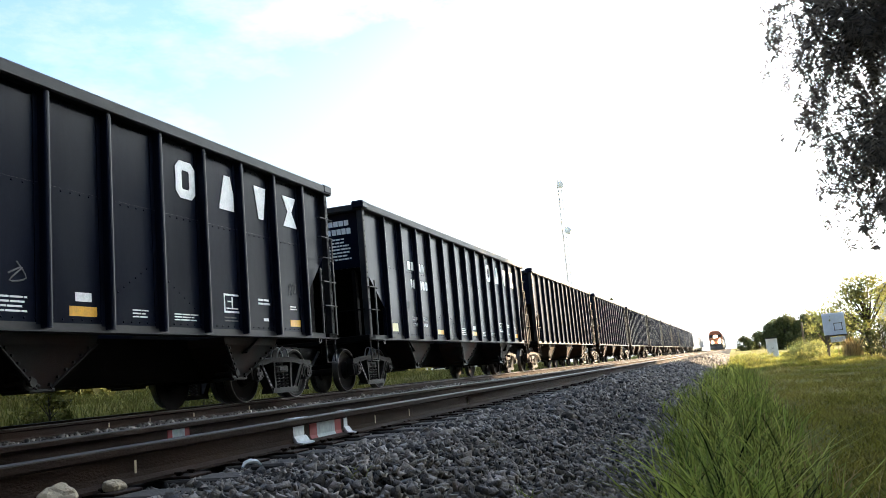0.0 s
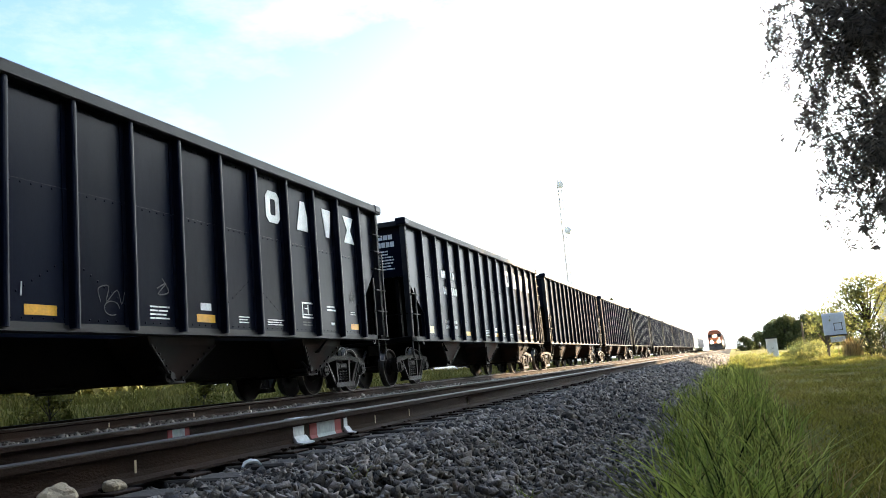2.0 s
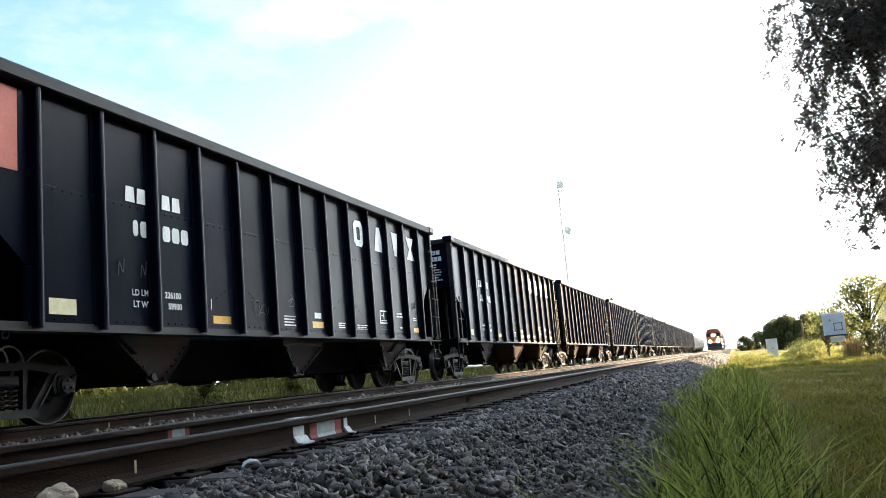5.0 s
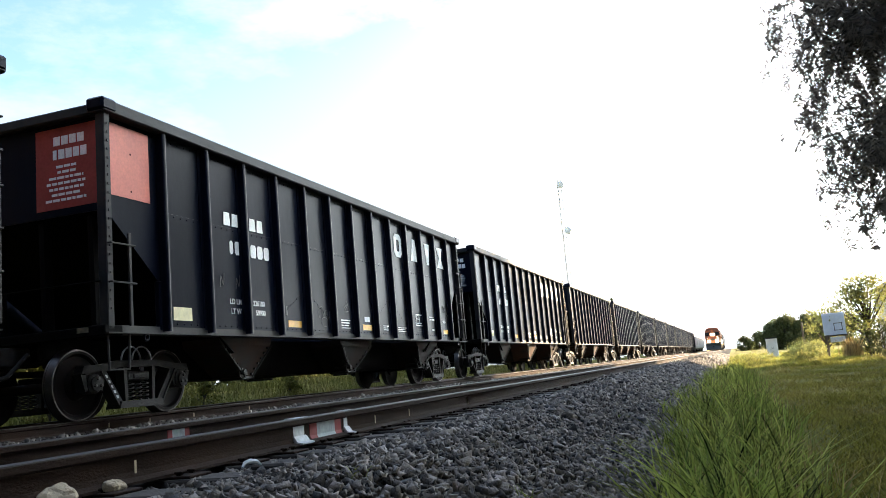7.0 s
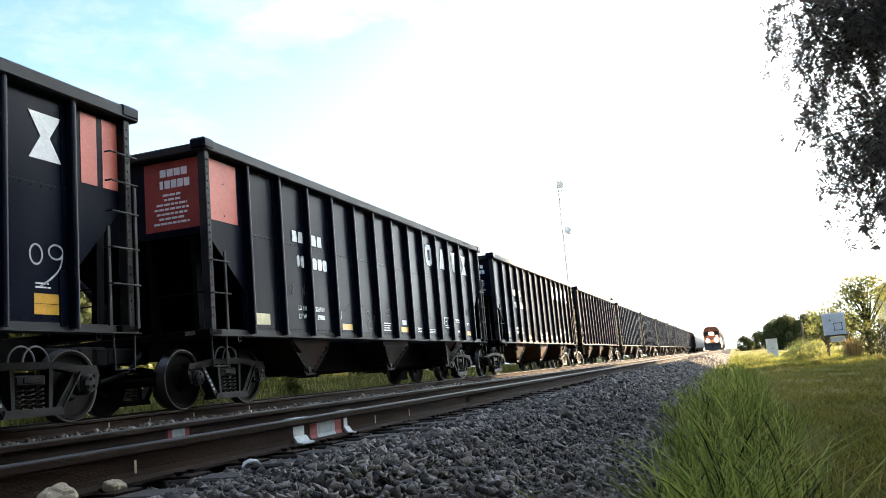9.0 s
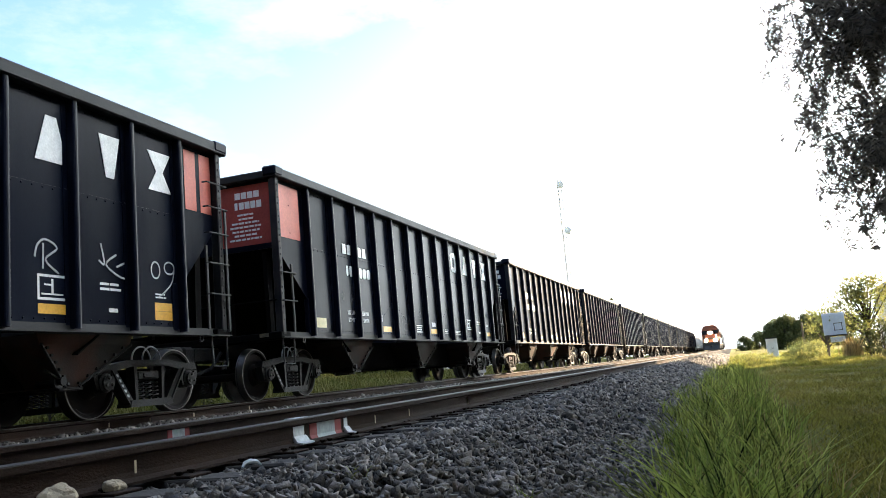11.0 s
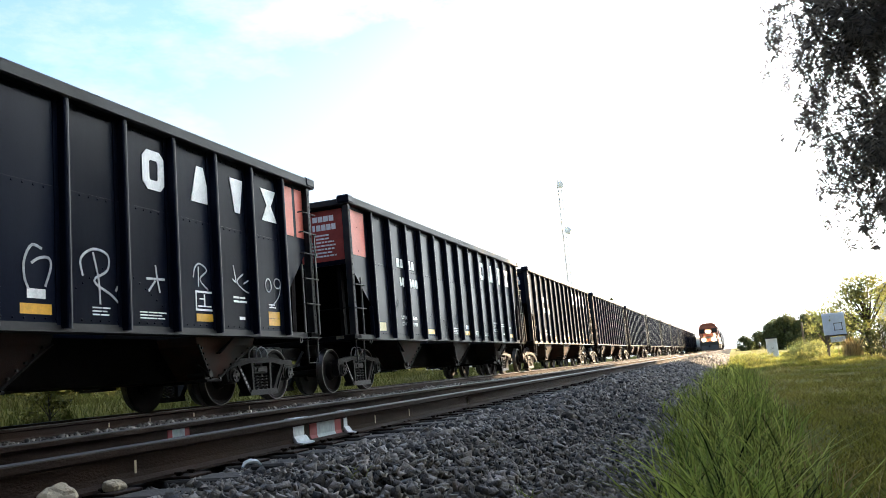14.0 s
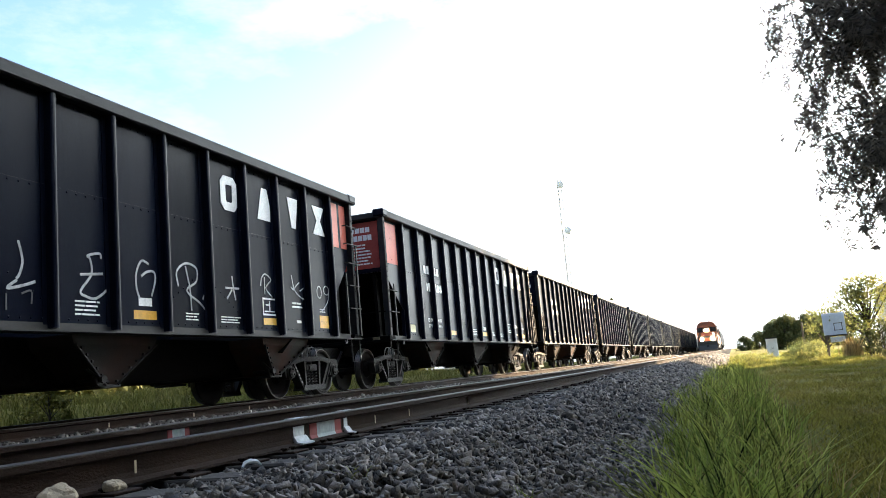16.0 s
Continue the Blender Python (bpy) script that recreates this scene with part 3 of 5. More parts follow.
def truck(parent, y):
    """A three-piece truck."""
    tr = part("truck", Geo().box(-0.95, 0.95, -0.17, 0.17, 0.44, 0.64, 0.02).lathe([(0.64, 0.2), (0.80, 0.2)], "z", n=20), M["under"], parent, "cast steel bolster of a wheel truck")
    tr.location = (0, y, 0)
    for s in (-1, 1):
        x0, x1 = s * 0.92, s * 1.06
        g = Geo()
        # top member, diagonals, spring seat, columns
        g.prism([(-1.10, 0.59), (-1.06, 0.69), (-0.75, 0.70), (-0.42, 0.75), (0.42, 0.75), (0.75, 0.70), (1.06, 0.69), (1.10, 0.59), (0.74, 0.60), (0.38, 0.66), (-0.38, 0.66), (-0.74, 0.60)], x0, x1)
        for k in (-1, 1):
            g.prism([(k * 0.77, 0.61), (k * 0.66, 0.61), (k * 0.32, 0.15), (k * 0.44, 0.15)], x0, x1)
            g.prism([(k * 0.785, 0.62), (k * 0.755, 0.62), (k * 0.425, 0.15), (k * 0.455, 0.15)], x0, s * 1.085)
            g.prism([(k * 0.245, 0.14), (k * 0.30, 0.14), (k * 0.33, 0.68), (k * 0.265, 0.68)], x0, x1)
            g.prism([(k * 1.12, 0.58), (k * 1.05, 0.36), (k * 1.00, 0.38), (k * 1.03, 0.57)], x0, x1)
            g.prism([(k * 0.66, 0.60), (k * 0.74, 0.36), (k * 0.79, 0.38), (k * 0.76, 0.58)], x0, x1)
        g.prism([(-0.46, 0.11), (0.46, 0.11), (0.42, 0.205), (-0.42, 0.205)], s * 0.86, s * 1.10)
        sf = part("side_frame", g, M["truck"], tr, "dusty cast side frame")
        c = Geo()
        for j in range(5):
            u = 0.16 + 0.15 * j
            y, z = -(0.715 + (0.375 - 0.715) * u), 0.61 - 0.46 * u
            c.loft([(x1 + s * 0.001, y - 0.022, z - 0.012), (x1 + s * 0.001, y + 0.022, z - 0.012), (x1 + s * 0.001, y + 0.012, z + 0.026), (x1 + s * 0.001, y - 0.030, z + 0.026)],
                   [(x1 + s * 0.004, y - 0.022, z - 0.012), (x1 + s * 0.004, y + 0.022, z - 0.012), (x1 + s * 0.004, y + 0.012, z + 0.026), (x1 + s * 0.004, y - 0.030, z + 0.026)])
        tagged(part("casting_marks", c, M["chalk"], sf, "rubbed pale casting marks"), kind="stuff")
        for k in (-1, 1):
            b = Geo()
            b.lathe([(s * 0.90, 0.13), (s * 1.07, 0.13), (s * 1.09, 0.10), (s * 1.12, 0.10), (s * 1.125, 0.03)], at=(0, k * 0.889, 0.457), n=18)
            b.box(min(s * 0.90, s * 1.05), max(s * 0.90, s * 1.05), k * 0.889 - 0.14, k * 0.889 + 0.14, 0.56, 0.62, 0.01)
            br = part("bearing", b, M["truck"], tr)
            c = Geo()
            for q in (90, 210, 330):
                c.lathe([(s * 1.12, 0.022), (s * 1.145, 0.022), (s * 1.15, 0.012)], at=(0, k * 0.889 + 0.06 * math.cos(radians(q)), 0.457 + 0.06 * math.sin(radians(q))), n=6)
            tagged(part("cap_bolts", c, M["wornsteel"], br, "worn grey cap bolts"), kind="stuff")
        for k in (-0.15, 0.0, 0.15):
            sp = Geo().tube([(s * 0.99 + 0.062 * math.cos(q), k + 0.062 * math.sin(q), 0.205 + 0.245 * q / (2 * math.pi * 4.5)) for q in [2 * math.pi * 4.5 * j / 54 for j in range(55)]], 0.014, 5)
            part("spring", sp, M["truck"], tr, "coil spring", smooth=True)
        part("bolster_end", Geo().box(min(s * 0.90, s * 1.045), max(s * 0.90, s * 1.045), -0.23, 0.23, 0.47, 0.60, 0.02).box(min(s * 1.04, s * 1.06), max(s * 1.04, s * 1.06), -0.12, 0.12, 0.50, 0.57, 0.008), M["truck"], tr)
    for k in (-0.10, 0.12):
        h = Geo().tube([(1.0, k + 0.20 * math.cos(q), 0.74 + 0.20 * math.sin(q)) for q in [math.pi * j / 10 for j in range(11)]], 0.012, 6)
        part("brake_hose", h, M["steel"], tr, "arched pale grey brake hose", smooth=True)
    for k in (-0.889, 0.889):
        wheelset(tr, k)
    return tr


def rivet_rows(s):
    """Bolt heads on one side: under the chord, at the lap, above the sill and along the slopes inside."""
    g = Geo()
    edges = [0.12] + POSTS + [CAR - 0.12]

    def head(y, z, x=SHEET):
        r = 0.016
        ring = [(s * x, y + r * math.cos(q), z + r * math.sin(q)) for q in [math.pi / 3 * j for j in range(6)]]
        top = [(s * (x + 0.011), y + 0.6 * r * math.cos(q), z + 0.6 * r * math.sin(q)) for q in [math.pi / 3 * j for j in range(6)]]
        g.loft(ring, top)

    for i in range(14):
        a, b = edges[i] + 0.14, edges[i + 1] - 0.12
        for j in range(6):
            y = a + (b - a) * j / 5
            head(y, 3.865)
            if 0 < i < 13:
                head(y, 2.765, SHEET + 0.006)
                head(y, 1.215, SHEET + 0.006)
    for c in (5.4, 9.45):
        for k in (-1, 1):
            for j in range(8):
                y = c + k * (0.12 + 0.115 * j)
                if min(abs(y - p) for p in POSTS) > 0.09:
                    head(y, 1.95 - 0.07 * j if c > 6 else 1.9 - 0.065 * j, SHEET + 0.006)
    return g


def hopper_car():
    """An open-top steel hopper car; its origin lies on the rails at the near end of its box."""
    car = new("hopper_car")
    top, lo = 3.93, 1.13
    for s in (-1, 1):
        edges = [0.10] + POSTS + [CAR - 0.10]
        for i in range(14):
            a, b = edges[i], edges[i + 1]
            if i == 0:
                g = Geo().prism([(a, 2.70), (b, 1.72), (b, top), (a, top)], s * (SHEET - 0.008), s * SHEET)
            elif i == 13:
                g = Geo().prism([(a, 1.72), (b, 2.70), (b, top), (a, top)], s * (SHEET - 0.008), s * SHEET)
            else:
                sec = [(a, -0.008), (a, 0.0), (a + 0.03, 0.0), (a + 0.03, 0.012), (a + 0.10, 0.012), (a + 0.10, 0.0), (b - 0.12, 0.0), (b - 0.12, 0.012), (b - 0.05, 0.012), (b - 0.05, 0.0), (b, 0.0), (b, -0.008)]
                g = Geo().rings([[(s * (SHEET + d + lap * (d >= 0)), y, z) for y, d in sec] for z, lap in ((lo, 0.006), (2.80, 0.006), (2.803, 0.0), (top, 0.0))])
            part("side_panel", g, M["paint"], car)
        for p in POSTS:
            g = Geo()
            g.prism([(s * SHEET, p - 0.055), (s * 1.576, p - 0.045), (s * 1.587, p - 0.034), (s * 1.592, p - 0.012), (s * 1.592, p + 0.012), (s * 1.587, p + 0.034), (s * 1.576, p + 0.045), (s * SHEET, p + 0.055)], 1.10, 3.925, "z")
            part("side_post", g, M["paint"], car)
        tagged(part("rivets", rivet_rows(s), M["paint"], car), kind="stuff")
        g = Geo().prism([(s * 1.44, 3.92), (s * 1.60, 3.92), (s * 1.625, 3.94), (s * 1.625, 4.075), (s * 1.61, 4.095), (s * 1.46, 4.095), (s * 1.44, 4.075)], -0.02, CAR + 0.10, "y")
        part("top_chord", g, M["chord"], car, "dented black top rail")
        g = Geo().prism([(s * 1.36, 1.05), (s * 1.63, 1.05), (s * 1.63, 1.066), (s * 1.50, 1.08), (s * 1.49, 1.17), (s * 1.36, 1.17)], -0.03, CAR + 0.03, "y")
        part("side_sill", g, M["chord"], car)
        for y in (0.08, CAR - 0.08):
            g = Geo().box(min(s * 1.44, s * 1.58), max(s * 1.44, s * 1.58), y - 0.06, y + 0.06, 1.10, 3.93, 0.012)
            for j in range(22):
                z = 1.35 + 0.115 * j
                g.box(min(s * 1.575, s * 1.592), max(s * 1.575, s * 1.592), y - 0.014, y + 0.014, z, z + 0.03)
            part("corner_post", g, M["chord"], car)
            part("corner_cap", Geo().box(min(s * 1.36, s * 1.64), max(s * 1.36, s * 1.64), y - 0.14, y + (0.14 if y < 1 else 0.20), 3.94, 4.115, 0.03), M["paint"], car)
        # ladders: a short one at the near end, a full one at the far end
        for y0, y1, zs, tall in ((0.06, 0.47, (1.70, 2.20), 2.38), (CAR - 0.46, CAR + 0.01, (1.68, 2.15, 2.62, 3.02, 3.40), 2.42)):
            g = Geo()
            yi = y1 if y0 < 1 else y0
            g.box(min(s * 1.545, s * 1.575), max(s * 1.545, s * 1.575), yi - 0.028, yi + 0.028, 1.15, tall, 0.006)
            if y0 > 1:
                g.box(min(s * 1.59, s * 1.615), max(s * 1.59, s * 1.615), y1 - 0.028, y1 + 0.028, 1.12, 3.0, 0.006)
            lad = part("ladder", g, M["chord"], car, "black steel ladder")
            for z in zs:
                part("rung", Geo().tube([(s * 1.55, y0 - 0.02, z), (s * 1.63, y0 - 0.01, z), (s * 1.63, y1 + 0.03, z), (s * 1.55, y1 + 0.04, z)], 0.013, 6), M["chord"], lad)
            ya, yb = (0.02, 0.42) if y0 < 1 else (CAR - 0.42, CAR - 0.02)
            part("stirrup_step", Geo().tube([(s * 1.56, ya, 1.06), (s * 1.56, ya + 0.02, 0.60), (s * 1.56, yb - 0.02, 0.60), (s * 1.56, yb, 1.06)], 0.016, 6), M["chord"], car, "hanging steel stirrup step")
        for y in (0.72, CAR - 0.72):
            g = Geo().lathe([(s * 1.57, 0.055), (s * 1.60, 0.055), (s * 1.60, 0.035), (s * 1.57, 0.035)], at=(0, y, 1.01), n=14, closed=True)
            part("tow_ring", g, M["paint"], car)
        # slot of the open end beside the slope sheet: post under the sheet's corner
        for y in (1.18, CAR - 1.18):
            part("end_post", Geo().box(min(s * 1.42, s * 1.50), max(s * 1.42, s * 1.50), y - 0.05, y + 0.05, 1.12, 1.80, 0.008), M["paint"], car)
    for e, k in ((0.0, 1), (CAR, -1)):
        g = Geo().prism([(-1.45, 2.66), (1.45, 2.66), (1.45, 3.93), (-1.45, 3.93)], e + k * 0.10, e + k * 0.112, "y")
        part("end_sheet", g, M["paint"], car)
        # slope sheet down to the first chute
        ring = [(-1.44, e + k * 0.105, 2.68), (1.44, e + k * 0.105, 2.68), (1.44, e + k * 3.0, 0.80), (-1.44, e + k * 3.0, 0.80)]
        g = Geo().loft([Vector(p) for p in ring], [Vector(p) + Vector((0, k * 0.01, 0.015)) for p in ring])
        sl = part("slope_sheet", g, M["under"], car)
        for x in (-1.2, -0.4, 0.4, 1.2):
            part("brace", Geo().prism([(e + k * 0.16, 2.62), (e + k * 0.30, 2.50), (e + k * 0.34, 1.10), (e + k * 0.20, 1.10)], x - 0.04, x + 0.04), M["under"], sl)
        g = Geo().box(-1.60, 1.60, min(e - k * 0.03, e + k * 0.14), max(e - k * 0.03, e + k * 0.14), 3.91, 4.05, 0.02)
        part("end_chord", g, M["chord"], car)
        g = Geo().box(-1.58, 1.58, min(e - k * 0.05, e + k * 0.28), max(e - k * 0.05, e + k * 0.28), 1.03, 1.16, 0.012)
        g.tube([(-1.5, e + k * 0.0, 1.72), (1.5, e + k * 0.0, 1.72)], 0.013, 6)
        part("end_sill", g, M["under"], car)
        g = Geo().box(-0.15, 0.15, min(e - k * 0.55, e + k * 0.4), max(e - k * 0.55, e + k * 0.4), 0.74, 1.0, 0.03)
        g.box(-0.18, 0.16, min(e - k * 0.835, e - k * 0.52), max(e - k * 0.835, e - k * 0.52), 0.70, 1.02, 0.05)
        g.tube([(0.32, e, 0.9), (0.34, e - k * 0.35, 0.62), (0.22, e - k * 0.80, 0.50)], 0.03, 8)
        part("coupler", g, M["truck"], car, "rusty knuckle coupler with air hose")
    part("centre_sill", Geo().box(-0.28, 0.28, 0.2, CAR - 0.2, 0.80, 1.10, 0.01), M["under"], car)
    # belly coloured near-black for the shade under the car
    part("hopper_belly", Geo().loft([(-0.62, 2.9, 0.44), (0.62, 2.9, 0.44), (0.62, CAR - 2.9, 0.44), (-0.62, CAR - 2.9, 0.44)], [(-0.75, 2.3, 1.07), (0.75, 2.3, 1.07), (0.75, CAR - 2.3, 1.07), (-0.75, CAR - 2.3, 1.07)]), M["under"], car, "hopper bottoms between the chutes, their shade put into the colour")
    for a, b, c in ((2.62, 4.20, 3.72), (6.85, 8.45, 7.74), (11.18, 12.80, 11.92)):
        loops = [[(-x, y0, z), (x, y0, z), (x, y1, z), (-x, y1, z)] for x, y0, y1, z in ((1.20, c - 0.10, c + 0.12, 0.43), (1.40, a + 0.06, b - 0.03, 0.93), (1.42, a, b, 1.055))]
        ch = part("chute", Geo().rings(loops), M["chute"], car, "rust-stained tapering discharge chute")
        for s in (-1, 1):
            # flange strip down the steep edge, with its bolt heads
            g = Geo()
            for q0, q1 in ((a + 0.06, c - 0.10), (b - 0.03, c + 0.12)):
                g.tube([(s * 1.425, q0, 0.93), (s * 1.225, q1, 0.43)], 0.018, 6)
                for j in range(6):
                    u = (j + 0.5) / 6
                    y, x, z = q0 + (q1 - q0) * u + (0.07 if q0 < c else -0.07), s * (1.41 - 0.20 * u), 0.93 - 0.5 * u
                    g.box(x - 0.022, x + 0.022, y - 0.016, y + 0.016, z - 0.016, z + 0.016)
            tagged(part("edge_flange", g, M["truck"], ch), kind="stuff")
            # gate shaft with its capstan and pinion
            g = Geo().lathe([(s * 1.18, 0.085), (s * 1.24, 0.085), (s * 1.24, 0.045), (s * 1.18, 0.045)], at=(0, c - 0.22, 0.50), n=16, closed=True)
            g.lathe([(s * 0.9, 0.03), (s * 1.27, 0.03), (s * 1.27, 0.052), (s * 1.31, 0.052)], at=(0, c - 0.22, 0.50), n=10)
            g.tube([(s * 1.22, c - 0.42, 0.64), (s * 1.24, c - 0.30, 0.56), (s * 1.22, c - 0.05, 0.46)], 0.022, 6)
            g.box(min(s * 0.8, s * 1.22), max(s * 0.8, s * 1.22), c - 0.20, c + 0.20, 0.385, 0.43, 0.01)
            part("gate_gear", g, M["truck"], ch, "rusty gate shaft and pinion")
    truck(car, 1.22)
    truck(car, CAR - 1.22)
    return car


# lettering ---------------------------------------------------------------
ON_SIDE = Matrix(((0, 0, 1, 0), (1, 0, 0, 0), (0, 1, 0, 0), (0, 0, 0, 1)))
ON_END = Matrix(((1, 0, 0, 0), (0, 0, -1, 0), (0, 1, 0, 0), (0, 0, 0, 1)))


def words(body, height, y, z, car, x=SHEET + 0.009):
    """A line of stencilled writing that can be read, starting at y, z."""
    cu = bpy.data.curves.new("stencil", "FONT")
    cu.body, cu.size, cu.extrude, cu.offset = body, height / 0.70, 0.0015, 0.002
    tmp = bpy.data.objects.new("stencil", cu)
    scene.collection.objects.link(tmp)
    me = bpy.data.meshes.new_from_object(tmp.evaluated_get(bpy.context.evaluated_depsgraph_get()))
    bpy.data.objects.remove(tmp)
    me.materials.clear()
    me.materials.append(M["white"])
    ob = part("stencil", me, None, car, "white stencilled writing")
    ob.matrix_basis = Matrix.Translation((x, y, z)) @ ON_SIDE


def patch(name, y0, y1, z0, z1, m, car, label="", x=SHEET + 0.006):
    return part(name, Geo().box(x, x + 0.004, y0, y1, z0, z1), M[m], car, label)


def bars(y0, y1, z0, z1, n, car, m="white", x=SHEET + 0.006, thick=0.42):
    """Lines of writing too small to read."""
    g = Geo()
    h = (z1 - z0) / n
    for i in range(n):
        end = y1 - (y1 - y0) * random.Random(i * 3 + n).uniform(0, 0.3)
        y = y0
        rr = random.Random(i + 11)
        while y < end - 0.02:
            w = rr.uniform(0.08, 0.26)
            g.box(x, x + 0.003, y, min(y + w, end), z1 - (i + 1) * h + h * (1 - thick) / 2, z1 - i * h - h * (1 - thick) / 2)
            y += w + 0.016
    tagged(part("small_print", g, M[m], car, "lines of tiny print"), kind="stuff")


def stroke(path, car, m="chalk", r=0.017, name="scribble"):
    """Marker strokes on the side; a path holds (y, z) pairs."""
    out = []
    pts = [Vector((y, z)) for y, z in path]
    for i in range(len(pts) - 1):
        p0, p1, p2, p3 = pts[max(i - 1, 0)], pts[i], pts[i + 1], pts[min(i + 2, len(pts) - 1)]
        for j in range(4):
            u = j / 4
            q = 0.5 * (2 * p1 + (p2 - p0) * u + (2 * p0 - 5 * p1 + 4 * p2 - p3) * u * u + (3 * p1 - p0 - 3 * p2 + p3) * u ** 3)
            out.append((SHEET + 0.015, q.x, q.y))
    out.append((SHEET + 0.015, pts[-1].x, pts[-1].y))
    part(name, Geo().tube(out, r, 6, 0.003), M[m], car, "marker scribble")


def arc(cy, cz, ry, rz, a0, a1, n=10):
    return [(cy + ry * math.cos(radians(a0 + (a1 - a0) * i / n)), cz + rz * math.sin(radians(a0 + (a1 - a0) * i / n))) for i in range(n + 1)]


def emblem(car):
    """The owner's four white marks, as plain shapes of their size."""
    x0, x1, z0, z1 = SHEET + 0.004, SHEET + 0.009, 3.09, 3.66
    zm = (z0 + z1) / 2
    out = [(0.10, 0), (0.38, 0), (0.48, 0.10), (0.48, 0.47), (0.38, 0.57), (0.10, 0.57), (0, 0.47), (0, 0.10)]
    inn = [(0.17, 0.14), (0.31, 0.14), (0.33, 0.17), (0.33, 0.40), (0.31, 0.43), (0.17, 0.43), (0.15, 0.40), (0.15, 0.17)]
    g = Geo().hoop([(10.04 + u, z0 + w) for u, w in out], [(10.04 + u, z0 + w) for u, w in inn], x0, x1)
    part("emblem_shape", g, M["white"], car, "bold white eight-sided ring")
    part("emblem_shape", Geo().prism([(11.13, z0), (11.64, z0), (11.47, z1), (11.30, z1)], x0, x1), M["white"], car, "bold white tapered block")
    part("emblem_shape", Geo().prism([(12.31, z0), (12.46, z0), (12.58, z1), (12.19, z1)], x0, x1), M["white"], car, "bold white wedge, wide at its top")
    g = Geo().prism([(13.15, z0), (13.65, z0), (13.47, zm), (13.33, zm)], x0, x1).prism([(13.15, z1), (13.65, z1), (13.47, zm), (13.33, zm)], x0, x1)
    part("emblem_shape", g, M["white"], car, "bold white waisted block")


def common_marks(car):
    """Stencils, reflectors and small print that all the cars carry."""
    emblem(car)
    x0, x1 = SHEET + 0.007, SHEET + 0.011
    # owner's code and car number: bars of their size
    for y, w in ((2.80, 0.19), (3.03, 0.20), (3.56, 0.19), (3.79, 0.19)):
        part("code_bar", Geo().prism([(y, 2.84), (y + w, 2.84), (y + w * 0.9, 3.05), (y + w * 0.1, 3.05)], x0, x1), M["white"], car, "white code mark")
    for y, w in ((2.94, 0.10), (3.09, 0.15), (3.56, 0.17), (3.77, 0.17), (3.98, 0.17)):
        part("number_bar", Geo().prism([(y + 0.03, 2.38), (y + w - 0.03, 2.38), (y + w, 2.42), (y + w, 2.56), (y + w - 0.03, 2.60), (y + 0.03, 2.60), (y, 2.56), (y, 2.42)], x0, x1), M["white"], car, "white number mark")
    words("LD LMT", 0.085, 2.88, 1.575, car)
    words("LT WT", 0.085, 2.90, 1.42, car)
    words("226100", 0.085, 3.56, 1.575, car)
    words("59900", 0.085, 3.63, 1.42, car)
    patch("inspection_label", 1.45, 1.88, 1.27, 1.46, "cream", car, "cream paper label")
    patch("reflector", 4.70, 5.18, 1.25, 1.37, "yellow", car, "yellow reflector strip")
    bars(1.48, 2.10, 1.135, 1.165, 1, car, thick=0.9)
    patch("white_label", 8.0, 8.27, 1.44, 1.55, "white", car, "white label")
    patch("reflector", 7.90, 8.36, 1.26, 1.38, "yellow", car, "yellow reflector strip")
    bars(6.85, 7.30, 1.26, 1.47, 4, car)
    bars(9.02, 9.36, 1.27, 1.40, 3, car)
    bars(9.90, 10.50, 1.26, 1.38, 3, car)
    g = Geo()
    for a, b, c, d in ((11.14, 11.59, 1.70, 1.73), (11.14, 11.59, 1.43, 1.46), (11.14, 11.17, 1.46, 1.70), (11.56, 11.59, 1.46, 1.70), (11.20, 11.53, 1.49, 1.51), (11.35, 11.38, 1.51, 1.68), (11.24, 11.35, 1.60, 1.62)):
        g.box(x0, x1, a, b, c, d)
    part("stencil_box", g, M["white"], car, "white outlined inspection box")
    bars(12.15, 12.62, 1.59, 1.72, 2, car, thick=0.5)
    bars(12.30, 12.50, 1.33, 1.38, 1, car, thick=1.0)
    patch("reflector", 13.20, 13.60, 1.26, 1.38, "yellow", car, "yellow reflector strip")
    bars(13.22, 13.50, 1.55, 1.64, 2, car)
    bars(13.07, 13.60, 1.135, 1.160, 1, car, thick=0.9)
    bars(11.14, 11.60, 1.28, 1.38, 2, car, m="faint")


def end_print(car, y, k):
    """White print on a car's end sheet, seen from outside."""
    g = Geo()
    for x, w in ((0.70, 0.11), (0.83, 0.11), (0.96, 0.11), (1.09, 0.11)):
        g.box(x, x + w, y - k * 0.004, y, 3.62, 3.74)
    for x, w in ((0.69, 0.06), (0.78, 0.10), (0.90, 0.10), (1.02, 0.10), (1.14, 0.10)):
        g.box(x, x + w, y - k * 0.004, y, 3.43, 3.56)
    for i, (a, b) in enumerate(((0.74, 1.08), (0.76, 1.06), (0.62, 1.18), (0.58, 1.22), (0.62, 1.18), (0.66, 1.12), (0.56, 1.22))):
        x, z = a, 3.31 - 0.075 * i
        rr = random.Random(i)
        while x < b:
            w = rr.uniform(0.05, 0.12)
            g.box(x, min(x + w, b), y - k * 0.004, y, z, z + 0.034)
            x += w + 0.018
    tagged(part("end_print", g, M["white"], car, "lines of white print"), kind="stuff")


